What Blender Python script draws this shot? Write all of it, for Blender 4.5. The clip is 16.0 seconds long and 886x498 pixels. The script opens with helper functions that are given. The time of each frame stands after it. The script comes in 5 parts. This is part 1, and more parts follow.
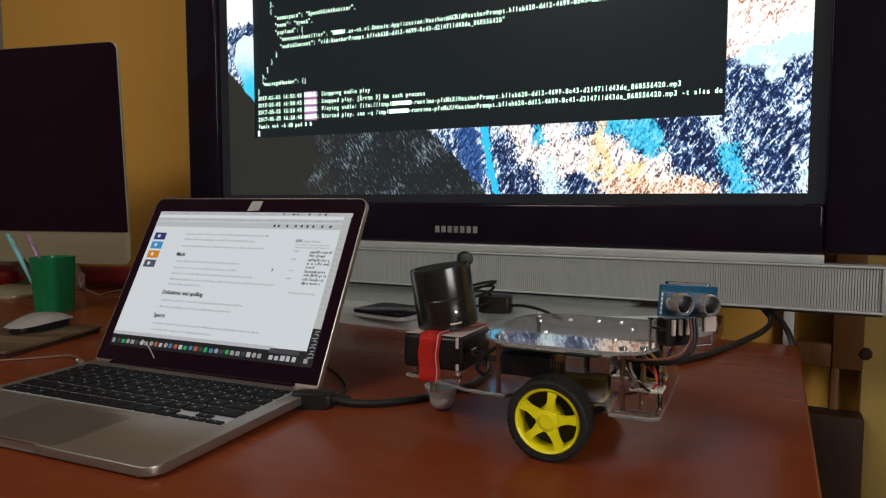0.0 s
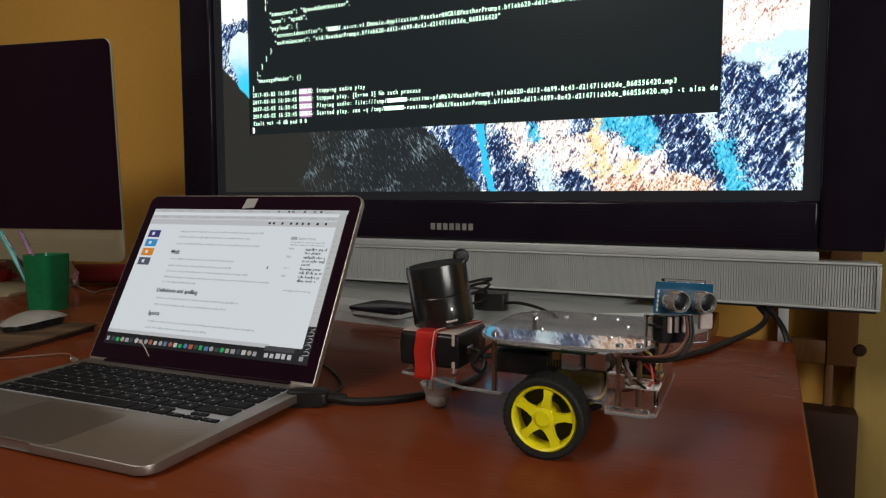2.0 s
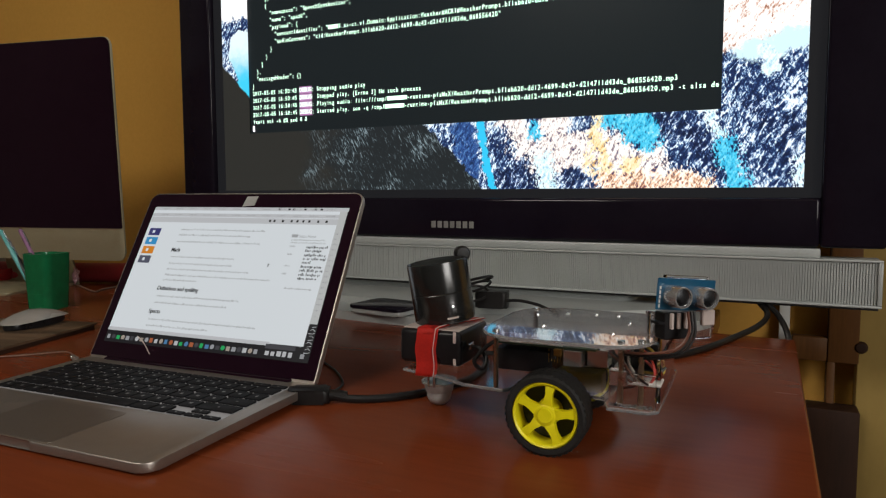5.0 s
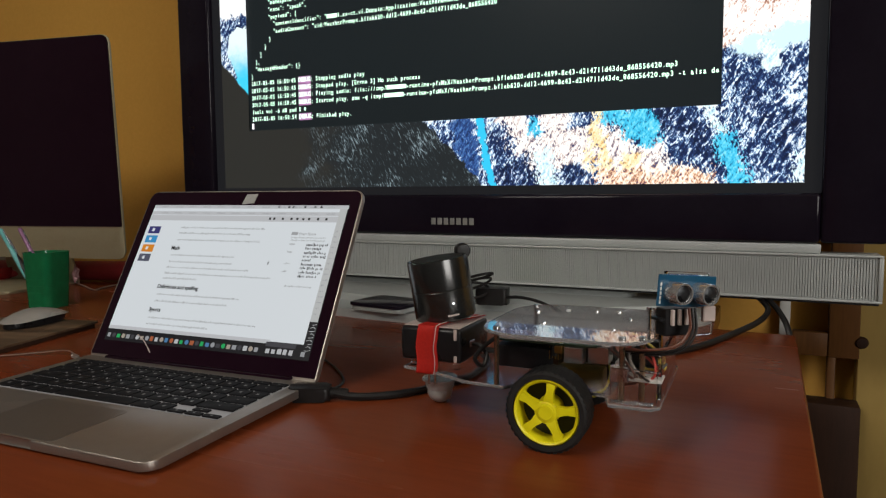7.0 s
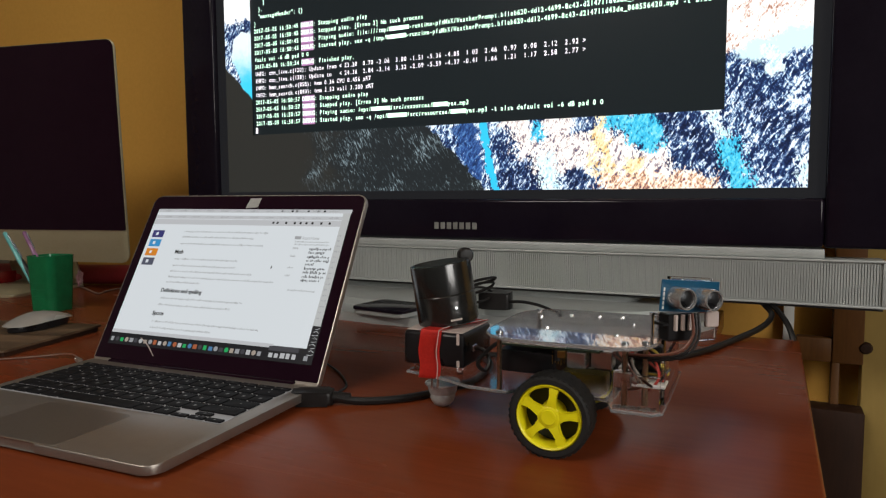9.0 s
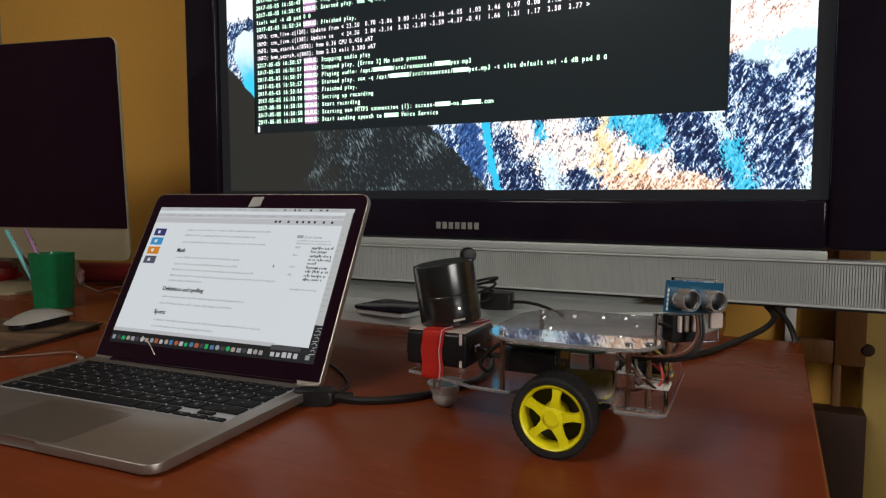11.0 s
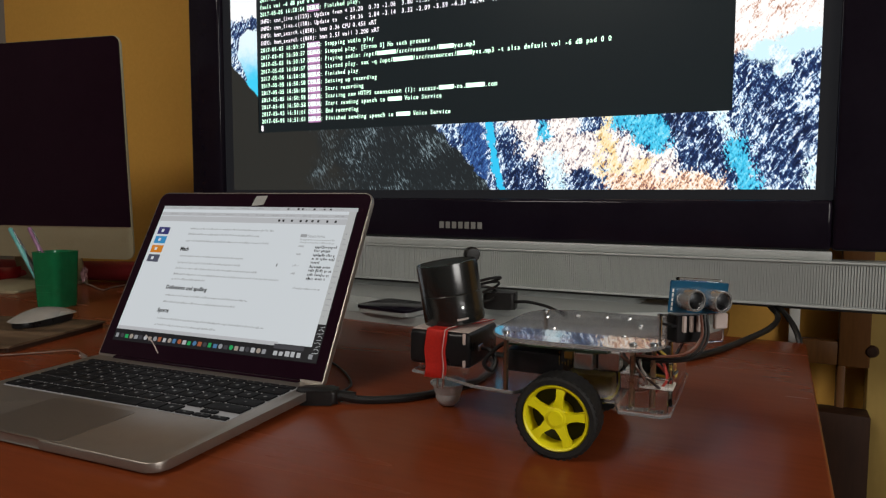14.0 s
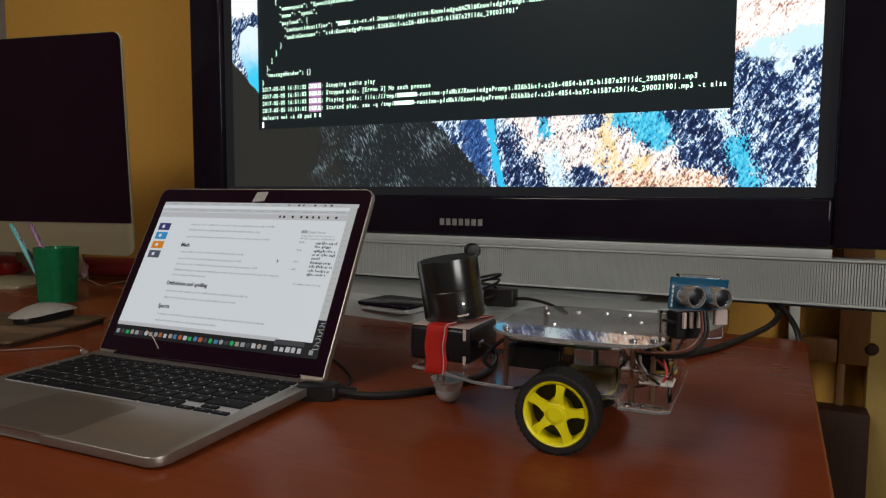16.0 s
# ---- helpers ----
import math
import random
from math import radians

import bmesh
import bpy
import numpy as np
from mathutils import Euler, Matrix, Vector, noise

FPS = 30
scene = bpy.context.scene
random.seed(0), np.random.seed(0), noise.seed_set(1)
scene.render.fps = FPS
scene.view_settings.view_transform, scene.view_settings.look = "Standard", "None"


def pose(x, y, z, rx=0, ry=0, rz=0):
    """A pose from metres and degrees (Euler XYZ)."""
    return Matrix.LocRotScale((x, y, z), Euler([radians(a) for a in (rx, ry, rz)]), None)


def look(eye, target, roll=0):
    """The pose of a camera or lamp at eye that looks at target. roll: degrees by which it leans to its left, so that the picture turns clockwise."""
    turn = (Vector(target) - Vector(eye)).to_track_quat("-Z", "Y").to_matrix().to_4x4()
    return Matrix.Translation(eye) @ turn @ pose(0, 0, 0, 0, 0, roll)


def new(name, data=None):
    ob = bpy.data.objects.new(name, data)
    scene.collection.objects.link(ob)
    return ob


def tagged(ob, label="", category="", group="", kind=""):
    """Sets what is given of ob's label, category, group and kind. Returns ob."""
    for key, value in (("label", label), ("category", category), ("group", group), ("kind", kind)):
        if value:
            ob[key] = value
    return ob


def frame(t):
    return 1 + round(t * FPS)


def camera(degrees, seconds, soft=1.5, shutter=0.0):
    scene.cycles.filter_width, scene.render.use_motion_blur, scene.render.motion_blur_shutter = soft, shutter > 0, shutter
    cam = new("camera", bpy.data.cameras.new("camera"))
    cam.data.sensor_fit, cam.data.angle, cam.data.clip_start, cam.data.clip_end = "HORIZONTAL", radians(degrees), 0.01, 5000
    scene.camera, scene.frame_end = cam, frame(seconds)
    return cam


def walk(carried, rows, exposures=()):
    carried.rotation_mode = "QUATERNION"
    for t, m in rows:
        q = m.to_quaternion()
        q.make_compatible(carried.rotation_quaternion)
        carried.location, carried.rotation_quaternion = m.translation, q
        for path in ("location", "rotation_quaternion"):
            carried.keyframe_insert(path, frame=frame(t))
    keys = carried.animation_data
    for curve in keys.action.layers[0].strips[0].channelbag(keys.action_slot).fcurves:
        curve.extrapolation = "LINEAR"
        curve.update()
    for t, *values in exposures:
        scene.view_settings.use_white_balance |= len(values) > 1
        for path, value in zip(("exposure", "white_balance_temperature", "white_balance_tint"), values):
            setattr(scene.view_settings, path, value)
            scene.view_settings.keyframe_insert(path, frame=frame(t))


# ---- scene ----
# ------------------------------------------------------------------ camera
cam = camera(66.02, 16.0, soft=1.25)
CAMERA_ROWS = [
    (0, pose(0.0004, -0.0027, 0.9554, 85.721, 0.025, 25.957)),
    (0.5, pose(0.0002, -0.0032, 0.9569, 85.704, 0.135, 25.756)),
    (1, pose(0.0004, -0.0021, 0.9561, 85.764, 0.093, 25.522)),
    (1.5, pose(0.0014, -0.0019, 0.9571, 85.550, 0.403, 25.452)),
    (2, pose(-0.0007, -0.0016, 0.9555, 85.483, 0.051, 25.560)),
    (2.5, pose(-0.0013, -0.0012, 0.9548, 85.503, -0.023, 25.623)),
    (3, pose(-0.0006, -0.0007, 0.9560, 85.469, 0.413, 25.511)),
    (3.5, pose(0.0000, 0.0000, 0.9573, 85.447, 0.847, 25.456)),
    (4, pose(-0.0010, -0.0013, 0.9557, 85.483, 0.490, 25.546)),
    (6.5, pose(-0.0024, 0.0005, 0.9528, 85.335, 0.084, 25.582)),
    (7, pose(-0.0026, 0.0001, 0.9539, 85.118, 0.408, 25.550)),
    (7.5, pose(-0.0001, 0.0000, 0.9555, 84.950, 0.872, 25.607)),
    (8, pose(-0.0003, 0.0004, 0.9566, 85.074, 0.643, 25.570)),
    (8.5, pose(-0.0012, -0.0002, 0.9556, 85.401, 0.488, 25.743)),
    (9, pose(-0.0024, -0.0003, 0.9544, 85.460, 0.313, 25.811)),
    (11.5, pose(-0.0053, 0.0002, 0.9542, 85.434, -0.059, 25.889)),
    (12, pose(-0.0053, 0.0002, 0.9547, 85.300, -0.107, 25.900)),
    (12.5, pose(-0.0048, 0.0015, 0.9557, 85.305, 0.200, 25.741)),
    (13, pose(-0.0047, 0.0004, 0.9552, 85.261, 0.113, 25.650)),
    (13.5, pose(-0.0064, 0.0013, 0.9530, 85.368, -0.206, 25.966)),
    (14, pose(-0.0066, 0.0006, 0.9537, 85.427, -0.133, 26.101)),
    (14.5, pose(-0.0050, 0.0019, 0.9550, 85.496, 0.185, 26.048)),
    (15, pose(-0.0056, -0.0003, 0.9533, 85.481, -0.053, 26.026)),
    (15.5, pose(-0.0062, -0.0013, 0.9522, 85.352, -0.352, 26.245)),
    (16, pose(-0.0064, -0.0004, 0.9524, 85.232, -0.279, 26.134)),
]

# the film's own slow brightening and darkening, in stops
EXPOSURES = [(0.0, 0.05), (3.5, 0.05), (7.0, 0.09), (9.0, 0.16), (10.5, 0.10), (12.5, 0.02), (15.5, -0.06), (16.0, -0.06)]

DESK = 0.75   # height of the desk top
TV_Y = 1.127  # plane of the television's picture

# ------------------------------------------------------------------ world and lamps
world = bpy.data.worlds.new("evening")
scene.world = world
world.use_nodes = True
wn = world.node_tree
sky = wn.nodes.new("ShaderNodeTexSky")
sky.sky_type = 'NISHITA'
sky.sun_disc = False
sky.sun_elevation = radians(4)
sky.sun_rotation = radians(200)
wn.links.new(sky.outputs[0], wn.nodes["Background"].inputs[0])
wn.nodes["Background"].inputs[1].default_value = 0.05
scene.view_settings.exposure = 0.0


def area_lamp(name, eye, target, sx, sy, power, colour):
    data = bpy.data.lights.new(name, 'AREA')
    data.shape = 'RECTANGLE'
    data.size, data.size_y, data.energy, data.color = sx, sy, power, colour
    ob = new(name, data)
    ob.matrix_world = look(eye, target)
    return ob


area_lamp("window_daylight", (1.84, -0.75, 1.60), (0.0, -0.2, 1.2), 1.05, 1.25, 31.0, (1.0, 0.965, 0.92))
# overhead fill added out of view, to brighten the ochre wall and desk
area_lamp("added_fill_light", (-0.85, -1.00, 2.42), (-0.5, 0.8, 0.9), 0.80, 0.80, 31.0, (1.0, 0.93, 0.84))


# ------------------------------------------------------------------ materials
def nodes_of(name):
    m = bpy.data.materials.new(name)
    m.use_nodes = True
    nt = m.node_tree
    return m, nt, nt.nodes["Principled BSDF"]


def node(nt, kind, **values):
    n = nt.nodes.new(kind)
    for key, value in values.items():
        n.inputs[key.replace("_", " ")].default_value = value
    return n


def ramp(nt, source, stops, mode='LINEAR'):
    r = nt.nodes.new("ShaderNodeValToRGB")
    r.color_ramp.interpolation = mode
    el = r.color_ramp.elements
    while len(el) < len(stops):
        el.new(0.5)
    for e, (pos, col) in zip(el, stops):
        e.position = pos
        e.color = (*col, 1) if len(col) == 3 else col
    nt.links.new(source, r.inputs[0])
    return r


def coords(nt, scale=(1, 1, 1), which="Object"):
    tc = nt.nodes.new("ShaderNodeTexCoord")
    mp = nt.nodes.new("ShaderNodeMapping")
    mp.inputs["Scale"].default_value = scale
    nt.links.new(tc.outputs[which], mp.inputs[0])
    return mp.outputs[0]


def surface(name, a, b, scale=60, rough=0.5, metal=0.0, bump=0.1, stretch=(1, 1, 1), rough_var=0.12, detail=6,
            spec=0.5, coat=0.0, coarse=None, bump_dist=0.002):
    """Two colours mixed by fine and coarse noise, uneven gloss and a fine relief."""
    m, nt, bsdf = nodes_of(name)
    co = coords(nt, stretch)
    fine = node(nt, "ShaderNodeTexNoise", Scale=scale, Detail=detail, Roughness=0.6)
    wide = node(nt, "ShaderNodeTexNoise", Scale=coarse or scale / 9, Detail=3)
    nt.links.new(co, fine.inputs["Vector"])
    nt.links.new(co, wide.inputs["Vector"])
    mix = node(nt, "ShaderNodeMath")
    mix.operation = 'ADD'
    half = node(nt, "ShaderNodeMath")
    half.operation = 'MULTIPLY'
    half.inputs[1].default_value = 0.5
    nt.links.new(fine.outputs[0], mix.inputs[0])
    nt.links.new(wide.outputs[0], mix.inputs[1])
    nt.links.new(mix.outputs[0], half.inputs[0])
    col = ramp(nt, half.outputs[0], [(0.32, a), (0.68, b)])
    nt.links.new(col.outputs[0], bsdf.inputs["Base Color"])
    mr = nt.nodes.new("ShaderNodeMapRange")
    mr.inputs["To Min"].default_value = max(0.02, rough - rough_var)
    mr.inputs["To Max"].default_value = min(1, rough + rough_var)
    mr.inputs["From Min"].default_value = 0.3
    mr.inputs["From Max"].default_value = 0.7
    nt.links.new(wide.outputs[0], mr.inputs["Value"])
    nt.links.new(mr.outputs[0], bsdf.inputs["Roughness"])
    bsdf.inputs["Metallic"].default_value = metal
    bsdf.inputs["Specular IOR Level"].default_value = spec
    bsdf.inputs["Coat Weight"].default_value = coat
    bsdf.inputs["Coat Roughness"].default_value = 0.12
    if bump:
        bp = node(nt, "ShaderNodeBump", Strength=bump, Distance=bump_dist)
        nt.links.new(fine.outputs[0], bp.inputs["Height"])
        nt.links.new(bp.outputs[0], bsdf.inputs["Normal"])
    return m


def glowing(name, colour, strength=1.0):
    m, nt, bsdf = nodes_of(name)
    bsdf.inputs["Base Color"].default_value = (0.01, 0.01, 0.01, 1)
    bsdf.inputs["Roughness"].default_value = 0.3
    bsdf.inputs["Specular IOR Level"].default_value = 0.15
    bsdf.inputs["Emission Color"].default_value = (*colour, 1)
    bsdf.inputs["Emission Strength"].default_value = strength
    return m


def clear(name, tint, rough=0.04, ior=1.45):
    m, nt, bsdf = nodes_of(name)
    bsdf.inputs["Base Color"].default_value = (*tint, 1)
    bsdf.inputs["Transmission Weight"].default_value = 1.0
    bsdf.inputs["IOR"].default_value = ior
    n = node(nt, "ShaderNodeTexNoise", Scale=140.0, Detail=4.0)
    r = ramp(nt, n.outputs[0], [(0.5, (rough, rough, rough)), (0.8, (rough * 3,) * 3)])
    nt.links.new(r.outputs[0], bsdf.inputs["Roughness"])
    return m


DESK_WOOD = surface("desk_varnished_wood", (0.140, 0.029, 0.0086), (0.188, 0.041, 0.0130), 22, 0.24, 0, 0.008,
                    (0.6, 6, 3), 0.05, 6, 0.12)
DESK_EDGE = surface("desk_edge_wood", (0.075, 0.018, 0.008), (0.13, 0.035, 0.016), 40, 0.4, 0, 0.05, (0.5, 9, 3))
WALL_PAINT = surface("ochre_wall_paint", (0.62, 0.325, 0.052), (0.69, 0.365, 0.066), 90, 0.75, 0, 0.12, coarse=3)
PALE_PAINT = surface("beige_painted_wood", (0.36, 0.24, 0.068), (0.43, 0.295, 0.088), 70, 0.6, 0, 0.1, (1, 1, .3), coarse=5)
PLAIN_PAINT = surface("plain_pale_wall_paint", (0.17, 0.165, 0.155), (0.20, 0.195, 0.185), 90, 0.8, 0, 0.1, coarse=3)
CEILING_PAINT = surface("ceiling_paint", (0.42, 0.39, 0.34), (0.47, 0.44, 0.39), 70, 0.85, 0, 0.1)
FLOOR_TILE = surface("floor_dark_tile", (0.06, 0.035, 0.022), (0.10, 0.06, 0.04), 22, 0.4, 0, 0.06)
BROWN_WOOD = surface("brown_wood", (0.095, 0.038, 0.010), (0.15, 0.064, 0.017), 40, 0.55, 0, 0.08, (5, 5, 0.5), spec=0.25)
DARK_WOOD = surface("dark_brown_wood", (0.022, 0.010, 0.006), (0.045, 0.020, 0.011), 40, 0.6, 0, 0.08, (5, 5, 0.5), spec=0.2)
WHITE_PAINT = surface("white_paint", (0.62, 0.62, 0.58), (0.70, 0.70, 0.66), 60, 0.5, 0, 0.05)
TV_BLACK = surface("glossy_black_plastic", (0.007, 0.0045, 0.009), (0.011, 0.008, 0.014), 120, 0.14, 0, 0.01, rough_var=0.04, spec=0.2)
TV_BACK = surface("black_textured_plastic", (0.012, 0.012, 0.013), (0.02, 0.02, 0.021), 300, 0.5, 0, 0.2)
SILVER = surface("silver_painted_plastic", (0.35, 0.37, 0.36), (0.41, 0.43, 0.42), 260, 0.42, 0.12, 0.03, rough_var=0.05)
SILVER_DARK = surface("grille_shadow_grey", (0.36, 0.375, 0.37), (0.41, 0.425, 0.42), 200, 0.7, 0, 0.1)
LOGO_GREY = surface("brushed_badge_metal", (0.30, 0.30, 0.28), (0.36, 0.36, 0.34), 200, 0.4, 0.5, 0.05)
ALU = surface("anodised_aluminium", (0.33, 0.295, 0.265), (0.37, 0.335, 0.30), 700, 0.42, 0.85, 0.03, rough_var=0.012, bump_dist=0.0004)
ALU_PAD = surface("trackpad_glass_grey", (0.28, 0.25, 0.22), (0.31, 0.28, 0.25), 500, 0.34, 0.8, 0.02, rough_var=0.012, bump_dist=0.0003)
ALU_CHIN = surface("computer_chin_aluminium", (0.40, 0.36, 0.23), (0.46, 0.42, 0.28), 400, 0.45, 0.5, 0.04)
KEY_BLACK = surface("black_key_plastic", (0.008, 0.008, 0.009), (0.016, 0.016, 0.018), 500, 0.6, 0, 0.08, bump_dist=0.0004, spec=0.06)
GLASS_BLACK = surface("black_cover_glass", (0.010, 0.003, 0.007), (0.014, 0.005, 0.010), 40, 0.08, 0, 0.0, rough_var=0.03, spec=0.12)
RUBBER = surface("black_rubber", (0.010, 0.010, 0.010), (0.022, 0.021, 0.020), 260, 0.62, 0, 0.25, bump_dist=0.0006, spec=0.2)
CABLE_BLACK = surface("black_cable_sheath", (0.006, 0.005, 0.005), (0.013, 0.012, 0.012), 160, 0.40, 0, 0.06, spec=0.3)
CABLE_WHITE = surface("white_cable_sheath", (0.12, 0.095, 0.08), (0.18, 0.15, 0.13), 120, 0.45, 0, 0.03)
YELLOW = surface("yellow_moulded_plastic", (0.68, 0.60, 0.004), (0.80, 0.72, 0.010), 120, 0.35, 0, 0.05, rough_var=0.08)
YELLOW_GEAR = surface("yellow_gearbox_plastic", (0.16, 0.12, 0.03), (0.22, 0.17, 0.045), 120, 0.4, 0, 0.05)
RED_STRAP = surface("red_woven_strap", (0.62, 0.018, 0.012), (0.80, 0.035, 0.020), 500, 0.6, 0, 0.3, bump_dist=0.0006)
BATTERY = surface("black_soft_touch_plastic", (0.006, 0.006, 0.007), (0.012, 0.011, 0.012), 300, 0.33, 0, 0.05, spec=0.26)
SPEAKER_BLACK = surface("brushed_black_metal", (0.005, 0.006, 0.006), (0.010, 0.011, 0.011), 300, 0.22, 0, 0.0, rough_var=0.03, spec=0.9)
PALE_LABEL = surface("pale_scuffed_plastic", (0.42, 0.34, 0.31), (0.62, 0.53, 0.49), 60, 0.4, 0, 0.1)
STEEL = surface("polished_steel", (0.46, 0.47, 0.48), (0.60, 0.61, 0.62), 200, 0.22, 0.95, 0.02, rough_var=0.08)
CAN = surface("bright_drawn_can", (0.58, 0.58, 0.58), (0.70, 0.70, 0.70), 200, 0.22, 0.85, 0.02, rough_var=0.06)
CASTER = surface("plated_caster_steel", (0.40, 0.41, 0.41), (0.54, 0.55, 0.55), 200, 0.28, 0.35, 0.02, rough_var=0.06)
BRASS = surface("brass_standoff", (0.34, 0.30, 0.22), (0.42, 0.37, 0.28), 200, 0.3, 1.0, 0.02)
EYE_MESH = surface("dark_woven_mesh", (0.012, 0.013, 0.015), (0.045, 0.048, 0.052), 900, 0.35, 0.6, 0.4, bump_dist=0.0004)
PCB_GREEN = surface("green_circuit_board", (0.012, 0.035, 0.014), (0.02, 0.055, 0.02), 240, 0.4, 0, 0.1)
PCB_BLUE = surface("blue_circuit_board", (0.003, 0.060, 0.125), (0.006, 0.085, 0.17), 200, 0.35, 0, 0.06)
CHIP = surface("black_chip", (0.01, 0.01, 0.01), (0.02, 0.02, 0.02), 200, 0.5, 0, 0.05)
GOLD = surface("gold_pins", (0.30, 0.21, 0.06), (0.40, 0.29, 0.09), 200, 0.3, 1.0, 0.02)
WIRE_BROWN = surface("brown_wire", (0.10, 0.035, 0.02), (0.15, 0.05, 0.03), 100, 0.45, 0, 0.03)
WIRE_RED = surface("red_wire", (0.30, 0.02, 0.015), (0.4, 0.03, 0.02), 100, 0.45, 0, 0.03)
WIRE_YELLOW = surface("yellow_wire", (0.5, 0.38, 0.05), (0.6, 0.45, 0.08), 100, 0.45, 0, 0.03)
ACRYLIC = clear("clear_acrylic", (0.98, 0.98, 0.985), 0.012, 1.49)
ACRYLIC_WORN = clear("scuffed_acrylic", (0.985, 0.985, 0.985), 0.06, 1.09)
DECK = clear("scratched_deck_acrylic", (0.95, 0.94, 0.97), 0.012, 1.52)
DECK.node_tree.nodes["Principled BSDF"].inputs["Transmission Weight"].default_value = 0.95
scratch = node(DECK.node_tree, "ShaderNodeTexNoise", Scale=330.0, Detail=3.0, Roughness=0.6)
scratch_bump = node(DECK.node_tree, "ShaderNodeBump", Strength=0.004, Distance=0.0003)
DECK.node_tree.links.new(scratch.outputs[0], scratch_bump.inputs["Height"])
DECK.node_tree.links.new(scratch_bump.outputs[0], DECK.node_tree.nodes["Principled BSDF"].inputs["Normal"])
ACRYLIC_EDGE = surface("frosted_acrylic_edge", (0.86, 0.83, 0.84), (0.96, 0.94, 0.95), 300, 0.12, 0, 0.2)
ACRYLIC_EDGE.node_tree.nodes["Principled BSDF"].inputs["Transmission Weight"].default_value = 0.80
CUP_GREEN = surface("green_translucent_plastic", (0.004, 0.110, 0.040), (0.008, 0.175, 0.066), 60, 0.20, 0, 0.05)
MAROON = surface("maroon_fabric", (0.20, 0.012, 0.016), (0.28, 0.020, 0.024), 200, 0.55, 0, 0.2)
FOIL = surface("crinkled_clear_film", (0.42, 0.20, 0.22), (0.7, 0.5, 0.52), 150, 0.15, 0.3, 0.8)
MOUSE_WHITE = surface("white_glossy_shell", (0.28, 0.265, 0.245), (0.33, 0.315, 0.29), 80, 0.22, 0, 0.02)
PAD_PRINT = surface("printed_mouse_mat", (0.006, 0.003, 0.002), (0.20, 0.125, 0.07), 34, 0.5, 0, 0.05, (0.5, 2.2, 1), coarse=11)
TEAL = surface("teal_pen_plastic", (0.10, 0.36, 0.36), (0.16, 0.45, 0.44), 100, 0.35, 0, 0.03)
PURPLE = surface("mauve_pen_plastic", (0.22, 0.10, 0.20), (0.30, 0.15, 0.27), 100, 0.35, 0, 0.03)
TAPE = surface("grey_cloth_tape", (0.30, 0.30, 0.29), (0.40, 0.40, 0.38), 300, 0.6, 0, 0.3)
FROST = surface("frosted_opal", (0.7, 0.68, 0.62), (0.78, 0.75, 0.7), 90, 0.5, 0, 0.02)

TEXT_GLOW = glowing("terminal_text_glow", (0.66, 1.0, 0.76), 2.3)
TEXT_BOLD = glowing("terminal_bold_glow", (1.0, 0.93, 1.0), 1.7)
TAG_GLOW = glowing("terminal_tag_glow", (0.62, 0.27, 0.58), 0.9)
TERMINAL = glowing("terminal_background", (0.0082, 0.0125, 0.0145), 1.0)
TERMINAL.node_tree.nodes["Principled BSDF"].inputs["Specular IOR Level"].default_value = 0.06
SCREEN_OFF = glowing("screen_border", (0.0085, 0.0090, 0.0110), 1.0)
PAGE = glowing("page_white", (0.66, 0.70, 0.73), 0.86)
PAGE_GREY = glowing("window_chrome_grey", (0.48, 0.49, 0.51), 0.86)
PAGE_DIM = glowing("rear_window_grey", (0.46, 0.47, 0.47), 0.86)
INK = glowing("page_ink", (0.02, 0.02, 0.02), 0.5)
INK_GREY = glowing("page_grey_ink", (0.33, 0.34, 0.35), 0.86)
DOCK = glowing("dock_strip", (0.007, 0.007, 0.009), 1.0)
ICONS = [glowing("icon_glow", c, 0.7) for c in
         ((0.35, 0.36, 0.38), (0.08, 0.22, 0.42), (0.42, 0.36, 0.30), (0.02, 0.42, 0.12), (0.55, 0.56, 0.58), (0.06, 0.06, 0.07), (0.42, 0.12, 0.05))]
LINK_BLUE = glowing("link_navy", (0.03, 0.03, 0.14), 0.9)
LINK_SKY = glowing("link_sky", (0.03, 0.24, 0.50), 0.9)
LINK_ORANGE = glowing("link_orange", (0.60, 0.20, 0.01), 0.9)
LINK_SLATE = glowing("link_slate", (0.07, 0.075, 0.11), 0.9)
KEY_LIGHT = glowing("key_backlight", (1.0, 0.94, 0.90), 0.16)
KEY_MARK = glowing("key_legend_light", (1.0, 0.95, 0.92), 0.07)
LED = glowing("white_led", (1, 1, 0.95), 3.0)


